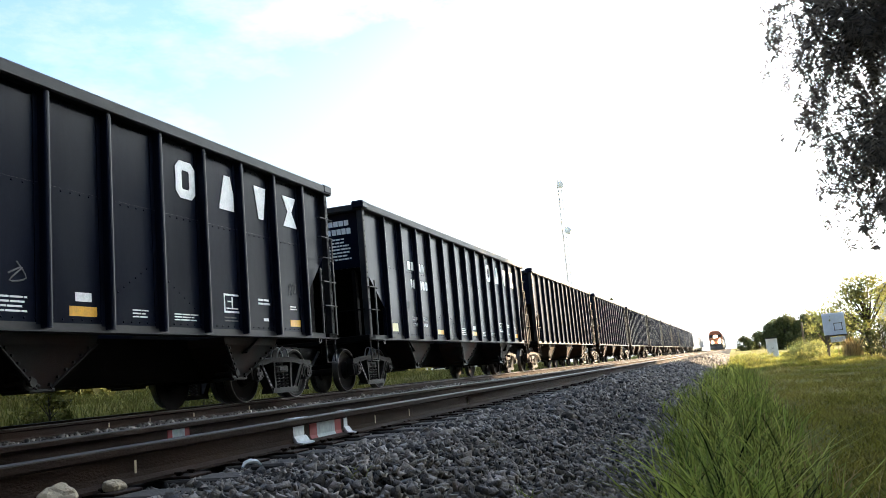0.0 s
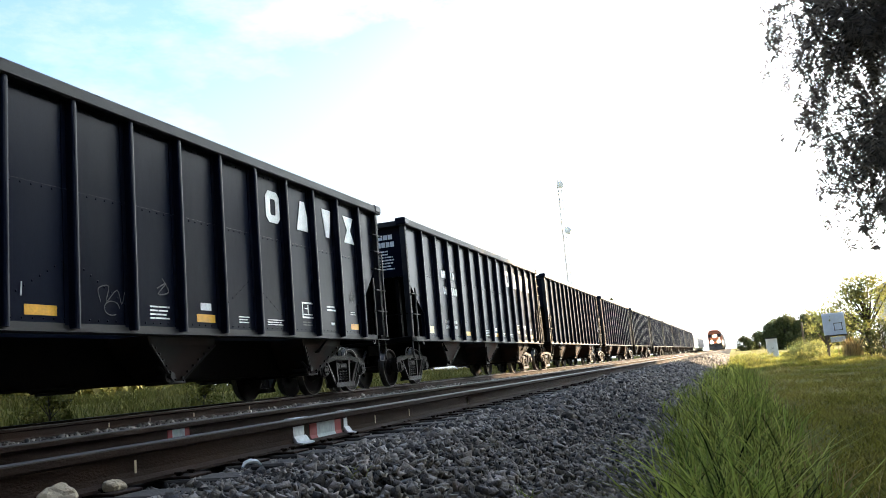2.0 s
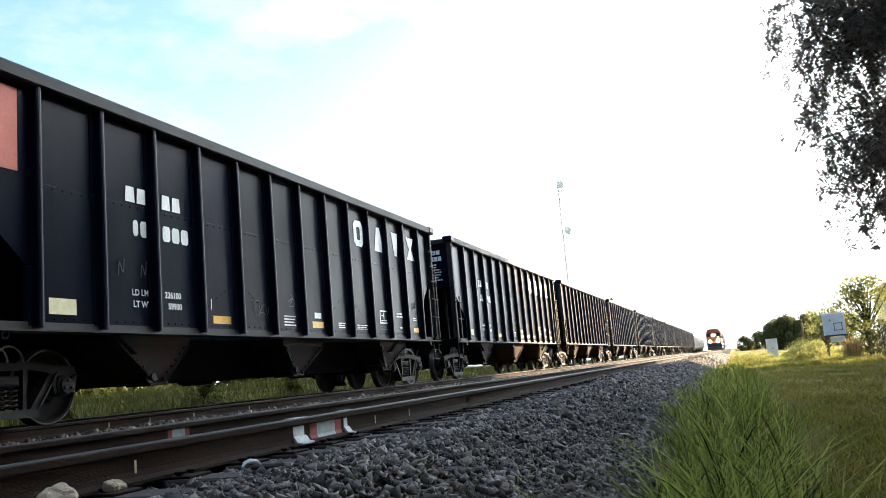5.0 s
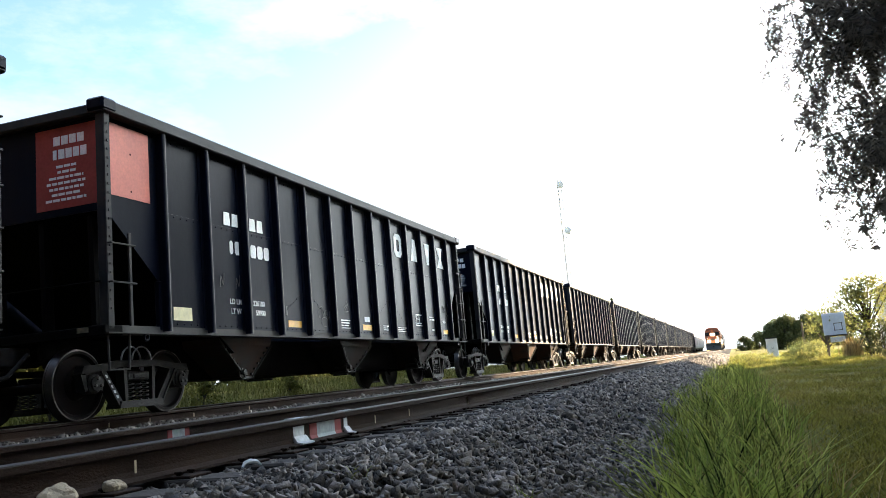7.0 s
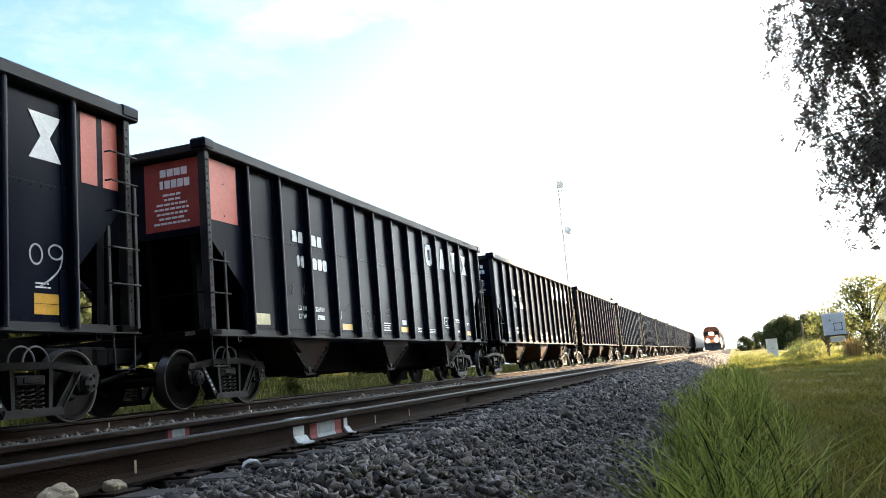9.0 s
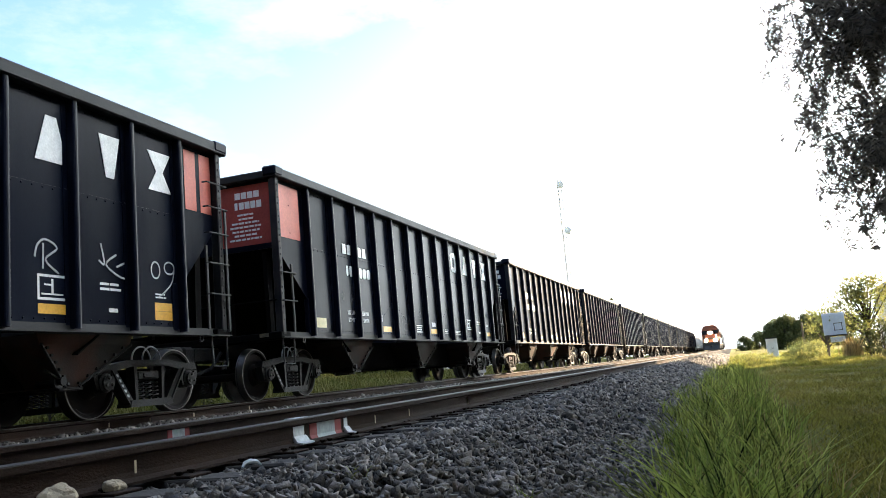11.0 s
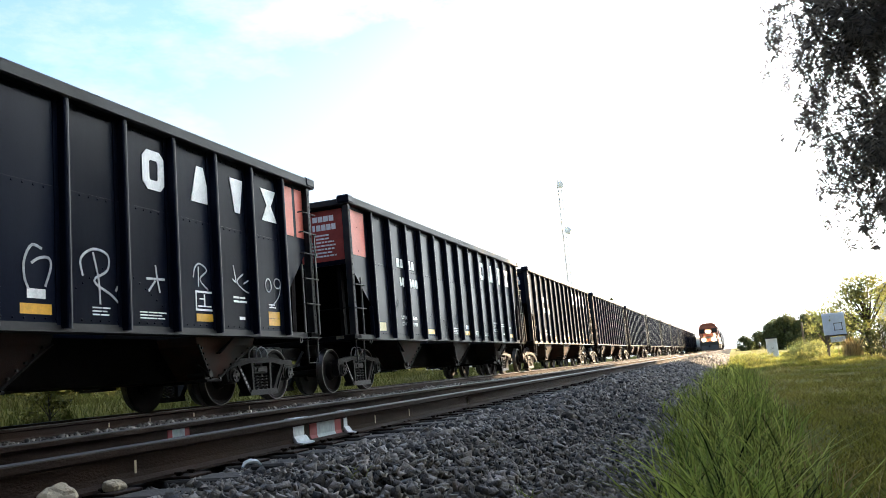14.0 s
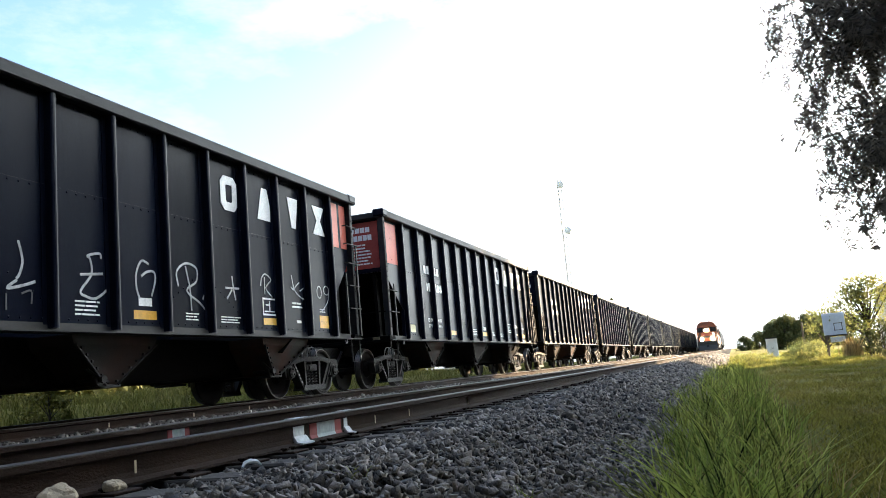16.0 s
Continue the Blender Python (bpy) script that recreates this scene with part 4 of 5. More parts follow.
def red_near(car):
    patch("red_patch", 0.17, 1.02, 2.88, 3.86, "red", car, "faded red paint panel", x=SHEET + 0.002)
    g = Geo()
    for z in (3.50, 2.98):
        g.lathe([(SHEET + 0.005, 0.016), (SHEET + 0.010, 0.012)], at=(0, 0.64, z), n=8)
    part("bolt", g, M["under"], car)
    part("red_patch", Geo().box(0.40, 1.40, 0.094, 0.099, 2.76, 3.86), M["endred"], car, "red end panel, darkened for the shade on the car's end")
    end_print(car, 0.093, 1)
    part("sill_label", Geo().box(1.150, 1.330, -0.054, -0.050, 1.085, 1.150), M["duncream"], car, "dirty tan label on the end sill")


def red_far(car):
    patch("red_patch", 13.98, 14.26, 2.94, 3.86, "red", car, "faded red paint panel", x=SHEET + 0.002)
    patch("red_patch", 14.36, 14.64, 2.94, 3.86, "red", car, "faded red paint panel", x=SHEET + 0.002)
    part("red_patch", Geo().box(0.40, 1.40, CAR - 0.099, CAR - 0.094, 2.76, 3.86), M["red"], car, "dull red painted end panel")


def scribbles_a(car):
    """Big pale marker tags along the lower panels."""
    # a long hooked stroke
    stroke([(6.00, 2.08), (6.06, 1.86), (6.02, 1.71), (5.97, 1.64)], car)
    stroke([(5.98, 1.63), (5.84, 1.53), (6.05, 1.57), (6.24, 1.63)], car)
    stroke([(7.30, 2.00), (7.29, 2.06), (7.18, 2.05), (7.06, 2.01), (7.11, 1.98), (7.13, 1.79), (6.94, 1.57), (7.02, 1.51), (7.20, 1.49), (7.43, 1.63)], car)
    stroke([(6.94, 1.77), (7.33, 1.81)], car)
    stroke([(8.22, 2.02), (8.07, 2.05), (7.96, 1.87), (7.96, 1.67), (8.02, 1.54)], car)
    stroke([(8.26, 1.58), (8.35, 1.81), (8.32, 1.92), (8.18, 1.91), (8.06, 1.84)], car)
    stroke([(9.04, 2.07), (9.13, 1.73), (9.15, 1.42)], car)
    stroke([(8.86, 1.76), (8.83, 1.97), (9.04, 2.11), (9.30, 2.06), (9.29, 1.86), (9.05, 1.71), (9.35, 1.55), (9.58, 1.42), (9.59, 1.78), (9.43, 1.60)], car)
    stroke([(10.24, 2.02), (10.27, 1.83), (10.32, 1.64)], car)
    stroke([(10.04, 1.82), (10.43, 1.83)], car)
    stroke([(10.23, 1.80), (10.08, 1.65)], car)
    stroke([(11.23, 2.09), (11.22, 1.79)], car, r=0.014)
    stroke([(11.10, 1.92), (11.14, 2.06), (11.26, 2.14), (11.44, 2.05), (11.26, 1.90), (11.46, 1.75)], car, r=0.014)
    stroke([(12.17, 2.20), (12.23, 1.94), (12.13, 1.98)], car, r=0.014)
    stroke([(12.45, 2.08), (12.26, 1.93), (12.60, 1.78), (12.69, 2.00), (12.45, 1.92)], car, r=0.014)
    stroke(arc(13.23, 1.95, 0.09, 0.115, 70, 430, 12), car, r=0.012)
    stroke(arc(13.53, 2.00, 0.11, 0.085, -20, 340, 12) + [(13.58, 1.80), (13.42, 1.66), (13.28, 1.58)], car, r=0.012)
    # older, faded marks beneath
    stroke([(5.83, 1.47), (5.83, 1.29)], car, "faint", 0.012)
    stroke([(6.04, 1.48), (6.18, 1.52), (6.18, 1.37)], car, "faint", 0.012)
    stroke(arc(6.43, 1.54, 0.055, 0.08, 0, 360, 12), car, "faint", 0.010)
    stroke(arc(6.43, 1.54, 0.014, 0.02, 0, 360, 8), car, "faint", 0.012)
    stroke([(4.95, 2.1), (4.75, 1.7), (5.05, 1.65)], car, "faint")


def scribbles_b(car):
    """Faint thin marker tags."""
    stroke([(5.9, 1.45), (5.86, 1.62), (6.05, 1.66), (6.0, 1.46), (6.2, 1.62), (6.28, 1.44), (6.34, 1.60)], car, "faint", 0.007)
    stroke(arc(6.1, 1.38, 0.14, 0.09, 0, 300, 8), car, "faint", 0.007)
    stroke([(7.0, 1.70), (7.2, 1.78), (7.02, 1.62), (7.25, 1.66), (7.12, 1.84)], car, "faint", 0.010)
    for y in (2.62, 3.06, 13.2, 13.32):
        stroke([(y, 1.82), (y + 0.03, 2.0), (y + 0.09, 1.86), (y + 0.12, 2.05)], car, "faint", 0.008)
    stroke([(4.65, 1.46), (4.66, 1.62)], car, "chalk", 0.010)


first = hopper_car()
tagged(first, "black steel open-top hopper car with white lettering on the far track", "hopper car", "black hopper cars of the moving train")
cars = [(first, 0)]
for k in (-1, *range(1, 11)):
    cars.append((copy_thing(first, pose(FAR_X, 0.055 + PITCH_Y * k, 0)), k))
first.matrix_basis = pose(FAR_X, 0.055, 0)
for car, k in cars:
    if k <= 1:
        common_marks(car)
    if k == -1:
        red_far(car)
        patch("reflector", 13.20, 13.60, 1.385, 1.50, "yellow", car, "yellow reflector square")
        scribbles_a(car)
        patch("reflector", 11.14, 11.58, 1.27, 1.385, "yellow", car, "yellow reflector strip", x=SHEET + 0.012)
        tagged(car, "black hopper car with red end patches and white marker scribbles")
    if k == 0:
        red_near(car)
        scribbles_b(car)
        tagged(car, "black hopper car with a red end panel and white lettering")
    if k == 5:
        for y0, z0, y1, z1 in ((2.0, 1.3, 3.2, 2.4), (3.3, 1.2, 4.4, 2.2), (4.5, 1.4, 5.6, 2.5)):
            part("spray_mark", Geo().prism([(y0, z0), (y1, z0 + 0.15), (y1 - 0.15, z1), (y0 + 0.2, z1 - 0.2)], SHEET + 0.020, SHEET + 0.024), M["rust_spray"], car, "faded orange spray paint")
    if k == 1:
        end_print(car, 0.099, 1)
        scribbles_b(car)

# ---------------------------------------------------------------- pale covered cars at the tail
def covered_car():
    """A pale covered hopper car with a rounded roof, far off."""
    car = new("covered_car")
    prof = [(-1.5, 1.1), (1.5, 1.1), (1.58, 1.6), (1.58, 3.5), (1.3, 4.1), (0.7, 4.45), (-0.7, 4.45), (-1.3, 4.1), (-1.58, 3.5), (-1.58, 1.6)]
    part("body", Geo().prism(prof, 0.6, 15.0, "y"), M["grey"], car, "pale grey rounded car body")
    for s in (-1, 1):
        g = Geo()
        for i in range(9):
            g.box(min(s * 1.57, s * 1.64), max(s * 1.57, s * 1.64), 1.2 + 1.6 * i, 1.28 + 1.6 * i, 1.15, 3.5)
        part("ribs", g, M["grey"], car)
        part("side_sill", Geo().box(min(s * 1.4, s * 1.6), max(s * 1.4, s * 1.6), 0.1, 15.4, 1.0, 1.15, 0.01), M["grey"], car)
    part("roof_walk", Geo().box(-0.35, 0.35, 0.3, 15.2, 4.5, 4.56).box(-0.05, 0.05, 0.5, 15.0, 4.44, 4.51), M["grey"], car)
    for y in (3.0, 7.8, 12.6):
        part("chute", Geo().loft([(-0.9, y - 0.4, 0.4), (0.9, y - 0.4, 0.4), (0.9, y + 0.4, 0.4), (-0.9, y + 0.4, 0.4)], [(-1.4, y - 1.6, 1.1), (1.4, y - 1.6, 1.1), (1.4, y + 1.6, 1.1), (-1.4, y + 1.6, 1.1)]), M["grey"], car)
    part("centre_sill", Geo().box(-0.28, 0.28, -0.4, 16.0, 0.75, 1.05), M["under"], car)
    truck(car, 1.8)
    truck(car, 13.8)
    return car


pale = covered_car()
tagged(pale, "pale grey covered hopper car at the tail of the train", "covered hopper", "pale covered cars")
pales = [(pale, 11)] + [(copy_thing(pale, pose(FAR_X, PITCH_Y * k, 0)), k) for k in (12, 13, 14)]


# ---------------------------------------------------------------- oncoming engines
def engine():
    """A wide-nosed diesel engine; its front coupler lies at its origin and it runs back along +y."""
    eng = new("locomotive")
    # sill, pilot, trucks
    part("frame_deck", Geo().box(-1.52, 1.52, 0.5, 22.0, 1.25, 1.62, 0.03), M["engine"], eng)
    part("pilot", Geo().prism([(-1.5, 0.22), (1.5, 0.22), (1.5, 1.3), (-1.5, 1.3)], 0.62, 0.80, "y").prism([(0.25, 0.22), (0.62, 0.22), (0.62, 0.95), (0.45, 0.95)], -1.35, 1.35), M["engine"], eng, "dark snowplough pilot")
    part("coupler", Geo().box(-0.15, 0.15, 0.0, 0.7, 0.75, 1.0, 0.04), M["truck"], eng)
    part("fuel_tank", Geo().prism([(-1.4, 0.45), (1.4, 0.45), (1.5, 0.7), (1.5, 1.25), (-1.5, 1.25), (-1.5, 0.7)], 8.0, 14.0, "y"), M["engine"], eng)
    # nose and cab
    nose = part("nose", Geo().loft([(-1.05, 1.0, 1.6), (1.05, 1.0, 1.6), (1.25, 2.6, 1.6), (-1.25, 2.6, 1.6)], [(-0.85, 1.25, 2.95), (0.85, 1.25, 2.95), (1.15, 2.6, 3.0), (-1.15, 2.6, 3.0)]), M["orange"], eng, "orange sloped nose")
    part("lamp_housing", Geo().box(-0.56, 0.56, 2.30, 2.62, 3.02, 3.68, 0.04), M["orange"], eng, "orange headlight housing")
    part("nose_band", Geo().box(-0.72, 0.72, 0.99, 1.08, 2.15, 2.40, 0.02), M["engine"], nose, "dark nose band")
    cab = part("cab", Geo().prism([(-1.55, 1.6), (1.55, 1.6), (1.55, 3.75), (1.25, 4.45), (0.7, 4.68), (-0.7, 4.68), (-1.25, 4.45), (-1.55, 3.75)], 2.6, 5.0, "y"), M["orange"], eng, "orange cab")
    for x in (-0.95, 0.95):
        part("windscreen", Geo().box(x - 0.48, x + 0.48, 2.57, 2.62, 3.10, 3.80, 0.02), M["glass"], cab, "dark windscreen")
    part("number_board", Geo().box(-0.95, 0.95, 2.50, 2.62, 3.92, 4.22, 0.02), M["orange"], cab)
    for s in (-1, 1):
        part("side_window", Geo().box(min(s * 1.53, s * 1.57), max(s * 1.53, s * 1.57), 3.2, 4.6, 3.05, 3.7, 0.01), M["glass"], cab)
    part("roof", Geo().prism([(-1.2, 4.50), (1.2, 4.50), (0.72, 4.74), (-0.72, 4.74)], 2.5, 5.1, "y"), M["orange"], eng, "orange rounded cab roof")
    # long hood
    part("long_hood", Geo().prism([(-0.95, 1.6), (0.95, 1.6), (0.95, 4.2), (0.7, 4.45), (-0.7, 4.45), (-0.95, 4.2)], 5.0, 20.6, "y"), M["orange"], eng, "orange long hood")
    part("hood_top", Geo().prism([(-0.96, 3.5), (0.96, 3.5), (0.96, 4.22), (0.7, 4.48), (-0.7, 4.48), (-0.96, 4.22)], 5.05, 20.65, "y"), M["engine"], eng)
    part("radiator", Geo().prism([(-1.5, 3.7), (1.5, 3.7), (1.5, 4.3), (1.0, 4.6), (-1.0, 4.6), (-1.5, 4.3)], 16.5, 20.4, "y"), M["engine"], eng, "dark flared radiator")
    for i in range(6):
        part("hood_door", Geo().box(0.95, 0.975, 6.0 + 1.6 * i, 7.4 + 1.6 * i, 1.9, 3.4, 0.008), M["orange"], eng)
    for s in (-1, 1):
        g = Geo()
        for i in range(12):
            y = 5.4 + 1.35 * i
            g.tube([(s * 1.46, y, 1.6), (s * 1.46, y, 2.6)], 0.02, 5)
        g.tube([(s * 1.46, 5.4, 2.6), (s * 1.46, 20.25, 2.6)], 0.022, 5)
        part("handrail", g, M["grey"], eng, "pale side handrail")
        f = Geo().tube([(s * 1.4, 0.75, 1.5), (s * 1.4, 0.75, 2.5), (s * 0.5, 0.75, 2.5)], 0.022, 5)
        part("handrail", f, M["grey"], eng, "pale front handrail")
        part("stripe", Geo().box(min(s * 1.52, s * 1.53), max(s * 1.52, s * 1.53), 0.6, 21.9, 1.30, 1.55), M["yellow"], eng, "yellow sill stripe")
    # lamps; discs made oversize to stand in for the glare round them
    for x, z, r, nm in ((-0.17, 3.34, 0.24, "headlight"), (0.17, 3.34, 0.24, "headlight"), (-0.80, 1.98, 0.30, "ditch_light"), (0.80, 1.98, 0.30, "ditch_light")):
        y = 2.28 if nm == "headlight" else 0.62
        part(nm, Geo().lathe([(y - 0.10, r * 0.55), (y - 0.08, r), (y + 0.02, r)], "y", (x, 0, z), 20), M["lamp"], eng, "glowing lamp disc, enlarged to stand for its glare")
    for y in (4.2, 17.6):
        tr = part("truck", Geo().box(-1.15, 1.15, -2.4, 2.4, 0.55, 0.95, 0.03), M["engine"], eng)
        tr.location = (0, y, 0)
        for s in (-1, 1):
            part("side_frame", Geo().prism([(-2.5, 0.42), (-2.0, 0.3), (-0.4, 0.55), (0.4, 0.55), (2.0, 0.3), (2.5, 0.42), (2.4, 0.95), (-2.4, 0.95)], s * 1.02, s * 1.16), M["truck"], tr)
        for k in (-1.75, 0, 1.75):
            w = wheelset(tr, k)
            w.location.z = 0.457
    return eng


eng1 = engine()
tagged(eng1, "orange and dark diesel locomotive with lit headlights on the near track", "locomotive", "oncoming locomotives")
eng2 = copy_thing(eng1, pose(NEAR_X, 240, 0))
for o in list(eng2.children_recursive):
    if o.name.startswith(("headlight", "ditch_light")):
        bpy.data.objects.remove(o)
tagged(eng2, "orange and dark diesel locomotive coupled behind the leading one")
coal = [copy_thing(first, pose(NEAR_X, 260 + PITCH_Y * k, 0)) for k in range(5)]
for c in coal:
    tagged(c, "black hopper car behind the oncoming locomotives", group="hopper cars of the oncoming train")
    for o in list(c.children):
        if o.name.startswith(("red_patch", "stencil", "scribble", "small_print", "end_print", "emblem", "bolt", "code_bar", "number_bar")):
            bpy.data.objects.remove(o)


# ---------------------------------------------------------------- plants
def limb(g, a, b, r0, r1, bend=0.3, n=7):
    a, b = Vector(a), Vector(b)
    w = Vector((random.uniform(-1, 1), random.uniform(-1, 1), random.uniform(-0.3, 0.6))) * bend * (b - a).length * 0.3
    pts = [a.lerp(b, i / n) + w * math.sin(math.pi * i / n) for i in range(n + 1)]
    g.tube(pts, [r0 + (r1 - r0) * i / n for i in range(n + 1)], 8)
    return pts


def overhang_tree():
    """A large feathery tree whose boughs hang over the lawn."""
    tree = tagged(new("tree"), "large dark backlit tree with drooping feathery leaves over the lawn", "tree")
    base, mid = Vector((7.6, 14.0, -0.8)), Vector((7.0, 14.0, 7.2))
    g = Geo()
    limb(g, base, (7.3, 14.0, 3.0), 0.42, 0.32, 0.1)
    bough = []
    for i in range(26):
        ang = 2 * math.pi * (i / 26) + random.uniform(-0.15, 0.15)
        up = random.uniform(-0.35, 0.85)
        d = Vector((math.cos(ang) * 5.2, math.sin(ang) * 5.0, up * 5.2)) * random.uniform(0.75, 1.0)
        bough.append(limb(g, (7.3, 14.0, 2.6 + 2.2 * random.random()), mid + d, 0.11, 0.012))
    # boughs over the lawn, with twigs
    for z0, z1, x1, y1 in ((4.2, 3.35, 1.9, 14.0), (3.6, 2.75, 2.2, 14.6), (4.8, 4.7, 1.75, 13.4), (5.4, 5.9, 1.6, 14.8), (5.0, 5.2, 1.9, 12.8), (4.0, 4.1, 1.9, 15.6), (5.8, 6.6, 1.8, 13.6), (3.2, 2.3, 2.7, 13.8)):
        pts = limb(g, (7.2, 14.0, z0), (x1, y1, z1), 0.075, 0.008, 0.35, 9)
        bough.append(pts)
        for p in pts[4:]:
            for _ in range(3):
                q = p + Vector((random.uniform(-0.7, 0.3), random.uniform(-0.6, 0.6), random.uniform(-0.7, 0.5)))
                bough.append(limb(g, p, q, 0.014, 0.004, 0.5, 4))
    part("trunk", g, M["bark"], tree, "rough grey trunk and limbs", smooth=True)
    starts = []
    for pts in bough:
        for p in pts[2:]:
            for _ in range(3):
                starts.append(p + Vector((random.gauss(0, 0.35), random.gauss(0, 0.5), random.gauss(0, 0.3))))
    for _ in range(2000):
        d = Vector((random.gauss(0, 1), random.gauss(0, 1), random.gauss(0, 1))).normalized() * random.uniform(0.5, 1.0)
        starts.append(mid + Vector((d.x * 5.2, d.y * 5.1, d.z * 5.1)))
    for _ in range(2600):
        x = 1.40 + 3.4 * random.random() ** 0.7
        z = random.uniform(2.2, 7.5)
        # clumped, with gaps; thinner towards the tips
        k = 2.0 * noise.noise(Vector((x * 1.25, 3.0, z * 1.1))) + 0.85 * (x - 2.4) + 0.03 * (z - 4.4) - 0.22 * max(0.0, 3.0 - z)
        if k > random.uniform(-0.15, 0.45):
            starts.append(Vector((x, random.uniform(12.4, 15.8), z)))
    cen, alo = [], []
    for p in starts:
        if p.z < 1.9 or p.x < 1.48 + 0.45 * noise.noise(Vector((0.7, 5.1, p.z * 1.4))) + 0.2 * noise.noise(Vector((2.2, p.y * 2.0, p.z * 3.0))):
            continue
        near = p.x < 4.6
        d = Vector((random.uniform(-1, 1), random.uniform(-1, 1), random.uniform(-1.3, 0.1))).normalized()
        n = 10 if near else 4
        q = p.copy()
        for j in range(n):
            d = (d + Vector((0, 0, -0.09))).normalized()
            q = q + d * (0.05 if near else 0.13)
            for sgn in (-1, 1):
                side = d.cross(Vector((0.3, 1, 0.2))).normalized() * sgn
                cen.append(q + side * (0.03 if near else 0.09))
                alo.append((side + d * 0.7, near))
    c = np.array([tuple(v) for v in cen])
    al = np.array([tuple(v) for v, _ in alo])
    nr = np.array([b for _, b in alo])
    part("crown", leaves("crown", c[nr], 0.105, 0.036, M["leaf"], 0.2, al[nr]), None, tree, "feathery dark green leaves")
    part("crown", leaves("crown", c[~nr], 0.26, 0.14, M["leaf"], 0.2, al[~nr]), None, tree, "feathery dark green leaves")


def crown_tree(x, y, z, height, radius, material, n, leaf, name="tree", label="", category="tree", group="", low=0.25, squash=1.0):
    """A tree or shrub: tapered trunk, limbs and clumps of leaves with gaps."""
    tree = tagged(new(name), label, category, group)
    tree.matrix_basis = pose(x, y, z)
    rnd = random.Random(int(x * 31 + y * 17))
    g = Geo()
    g.tube([(0, 0, -0.1), (0.05 * height * rnd.uniform(-1, 1), 0, height * 0.35), (0, 0, height * 0.7)], [height * 0.03, height * 0.022, height * 0.008], 8)
    clumps = []
    for i in range(int(16 + radius * 6)):
        a = rnd.uniform(0, 2 * math.pi)
        u = rnd.uniform(low, 1.0)
        wide = radius * math.sin(min(1.0, (u - low) / (1 - low) * 0.85 + 0.15) * math.pi) ** 0.5
        r = wide * rnd.uniform(0.35, 1.0)
        c = Vector((r * math.cos(a), r * math.sin(a), height * u * 0.93))
        clumps.append((c, radius * rnd.uniform(0.16, 0.36)))
        g.tube([(0, 0, height * u * 0.45), c * 0.6 + Vector((0, 0, height * u * 0.2)), c], [height * 0.012, height * 0.008, height * 0.003], 5)
    part("trunk", g, M["bark"], tree)
    per = n // len(clumps)
    pts = []
    for c, r in clumps:
        d = rng.normal(size=(per, 3)) * r * 0.62
        d[:, 2] *= squash
        pts.append(np.array(c) + d)
    pts = np.concatenate(pts)
    pts = pts[pts[:, 2] > 0.02]
    part("crown", leaves("crown", pts, leaf, leaf * 0.5, M[material]), None, tree)
    return tree


def tall_grass():
    tufts = 1950
    ty = 3.3 + 34 * rng.random(tufts) ** 1.6
    edge = -0.43 - 0.42 * np.clip((ty - 5.0) / 5, 0, 1)
    tx = edge + (0.32 + 0.022 * ty - edge) * rng.beta(1.5, 1.6, tufts)
    ty[:120] = rng.uniform(-9, -1.0, 120)
    tall = rng.uniform(0.14, 0.66, tufts) * np.clip(1.15 - np.abs(tx + 0.12) / 0.95, 0.3, 1) * (0.75 + 0.4 * np.sin(ty * 2.3 + tx * 4.0))
    per = 12
    x = np.repeat(tx, per) + rng.normal(0, 0.055, tufts * per)
    y = np.repeat(ty, per) + rng.normal(0, 0.07, tufts * per)
    h = np.repeat(tall, per) * rng.uniform(0.5, 1.2, tufts * per)
    z = np.maximum(level(x), np.where(x < -0.42, bed_z(x), -9)) - 0.02
    ob = new("tall_grass", blades("tall_grass", np.stack([x, y, z], 1), h, 0.0118, 0.58, M["grass"]))
    tagged(ob, "tall green unmown grass at the foot of the ballast", "grass", kind="stuff")
    n = 430
    x, y = rng.uniform(-0.5, 0.55, n), 3.3 + 25 * rng.random(n) ** 1.6
    ob = new("dry_grass", blades("dry_grass", np.stack([x, y, level(x)], 1), rng.uniform(0.15, 0.42, n), 0.008, 0.6, M["dry"]))
    tagged(ob, "dry straw-coloured stalks among the green grass", "grass", kind="stuff")


def lawn():
    n = 104000
    y = 4 + 34 * rng.random(n) ** 1.8
    x = rng.uniform(0.3, 1.0, n) + rng.random(n) * (0.19 * y + 0.6)
    y[:14000] = rng.uniform(-9, 4, 14000)
    x[:14000] = rng.uniform(0.6, 9, 14000)
    h = rng.uniform(0.025, 0.075, n) * (1 + 0.5 * (np.sin(x * 3.1) * np.sin(y * 1.3)))
    ob = new("lawn", blades("lawn", np.stack([x, y, level(x) + 0.02 * np.sin(x * 1.7 + y * 0.6) * np.sin(y * 0.9)], 1), h, 0.010, 0.9, M["lawn"]))
    tagged(ob, "short mown lawn in the shade", "grass", kind="stuff")


def meadow():
    """Rough sunlit grass beyond the lawn."""
    n = 26000
    y = 33 + 60 * rng.random(n) ** 1.5
    x = rng.uniform(-0.9, 1.0, n) + rng.random(n) * 0.13 * y
    h = rng.uniform(0.06, 0.20, n) * (1 + 0.5 * np.sin(x * 1.9) * np.sin(y * 0.7))
    ob = new("meadow_grass", blades("meadow_grass", np.stack([x, y, level(x)], 1), h, 0.030, 0.8, M["meadow"]))
    tagged(ob, "rough yellow-green grass in the sun beyond the lawn", "grass", kind="stuff")


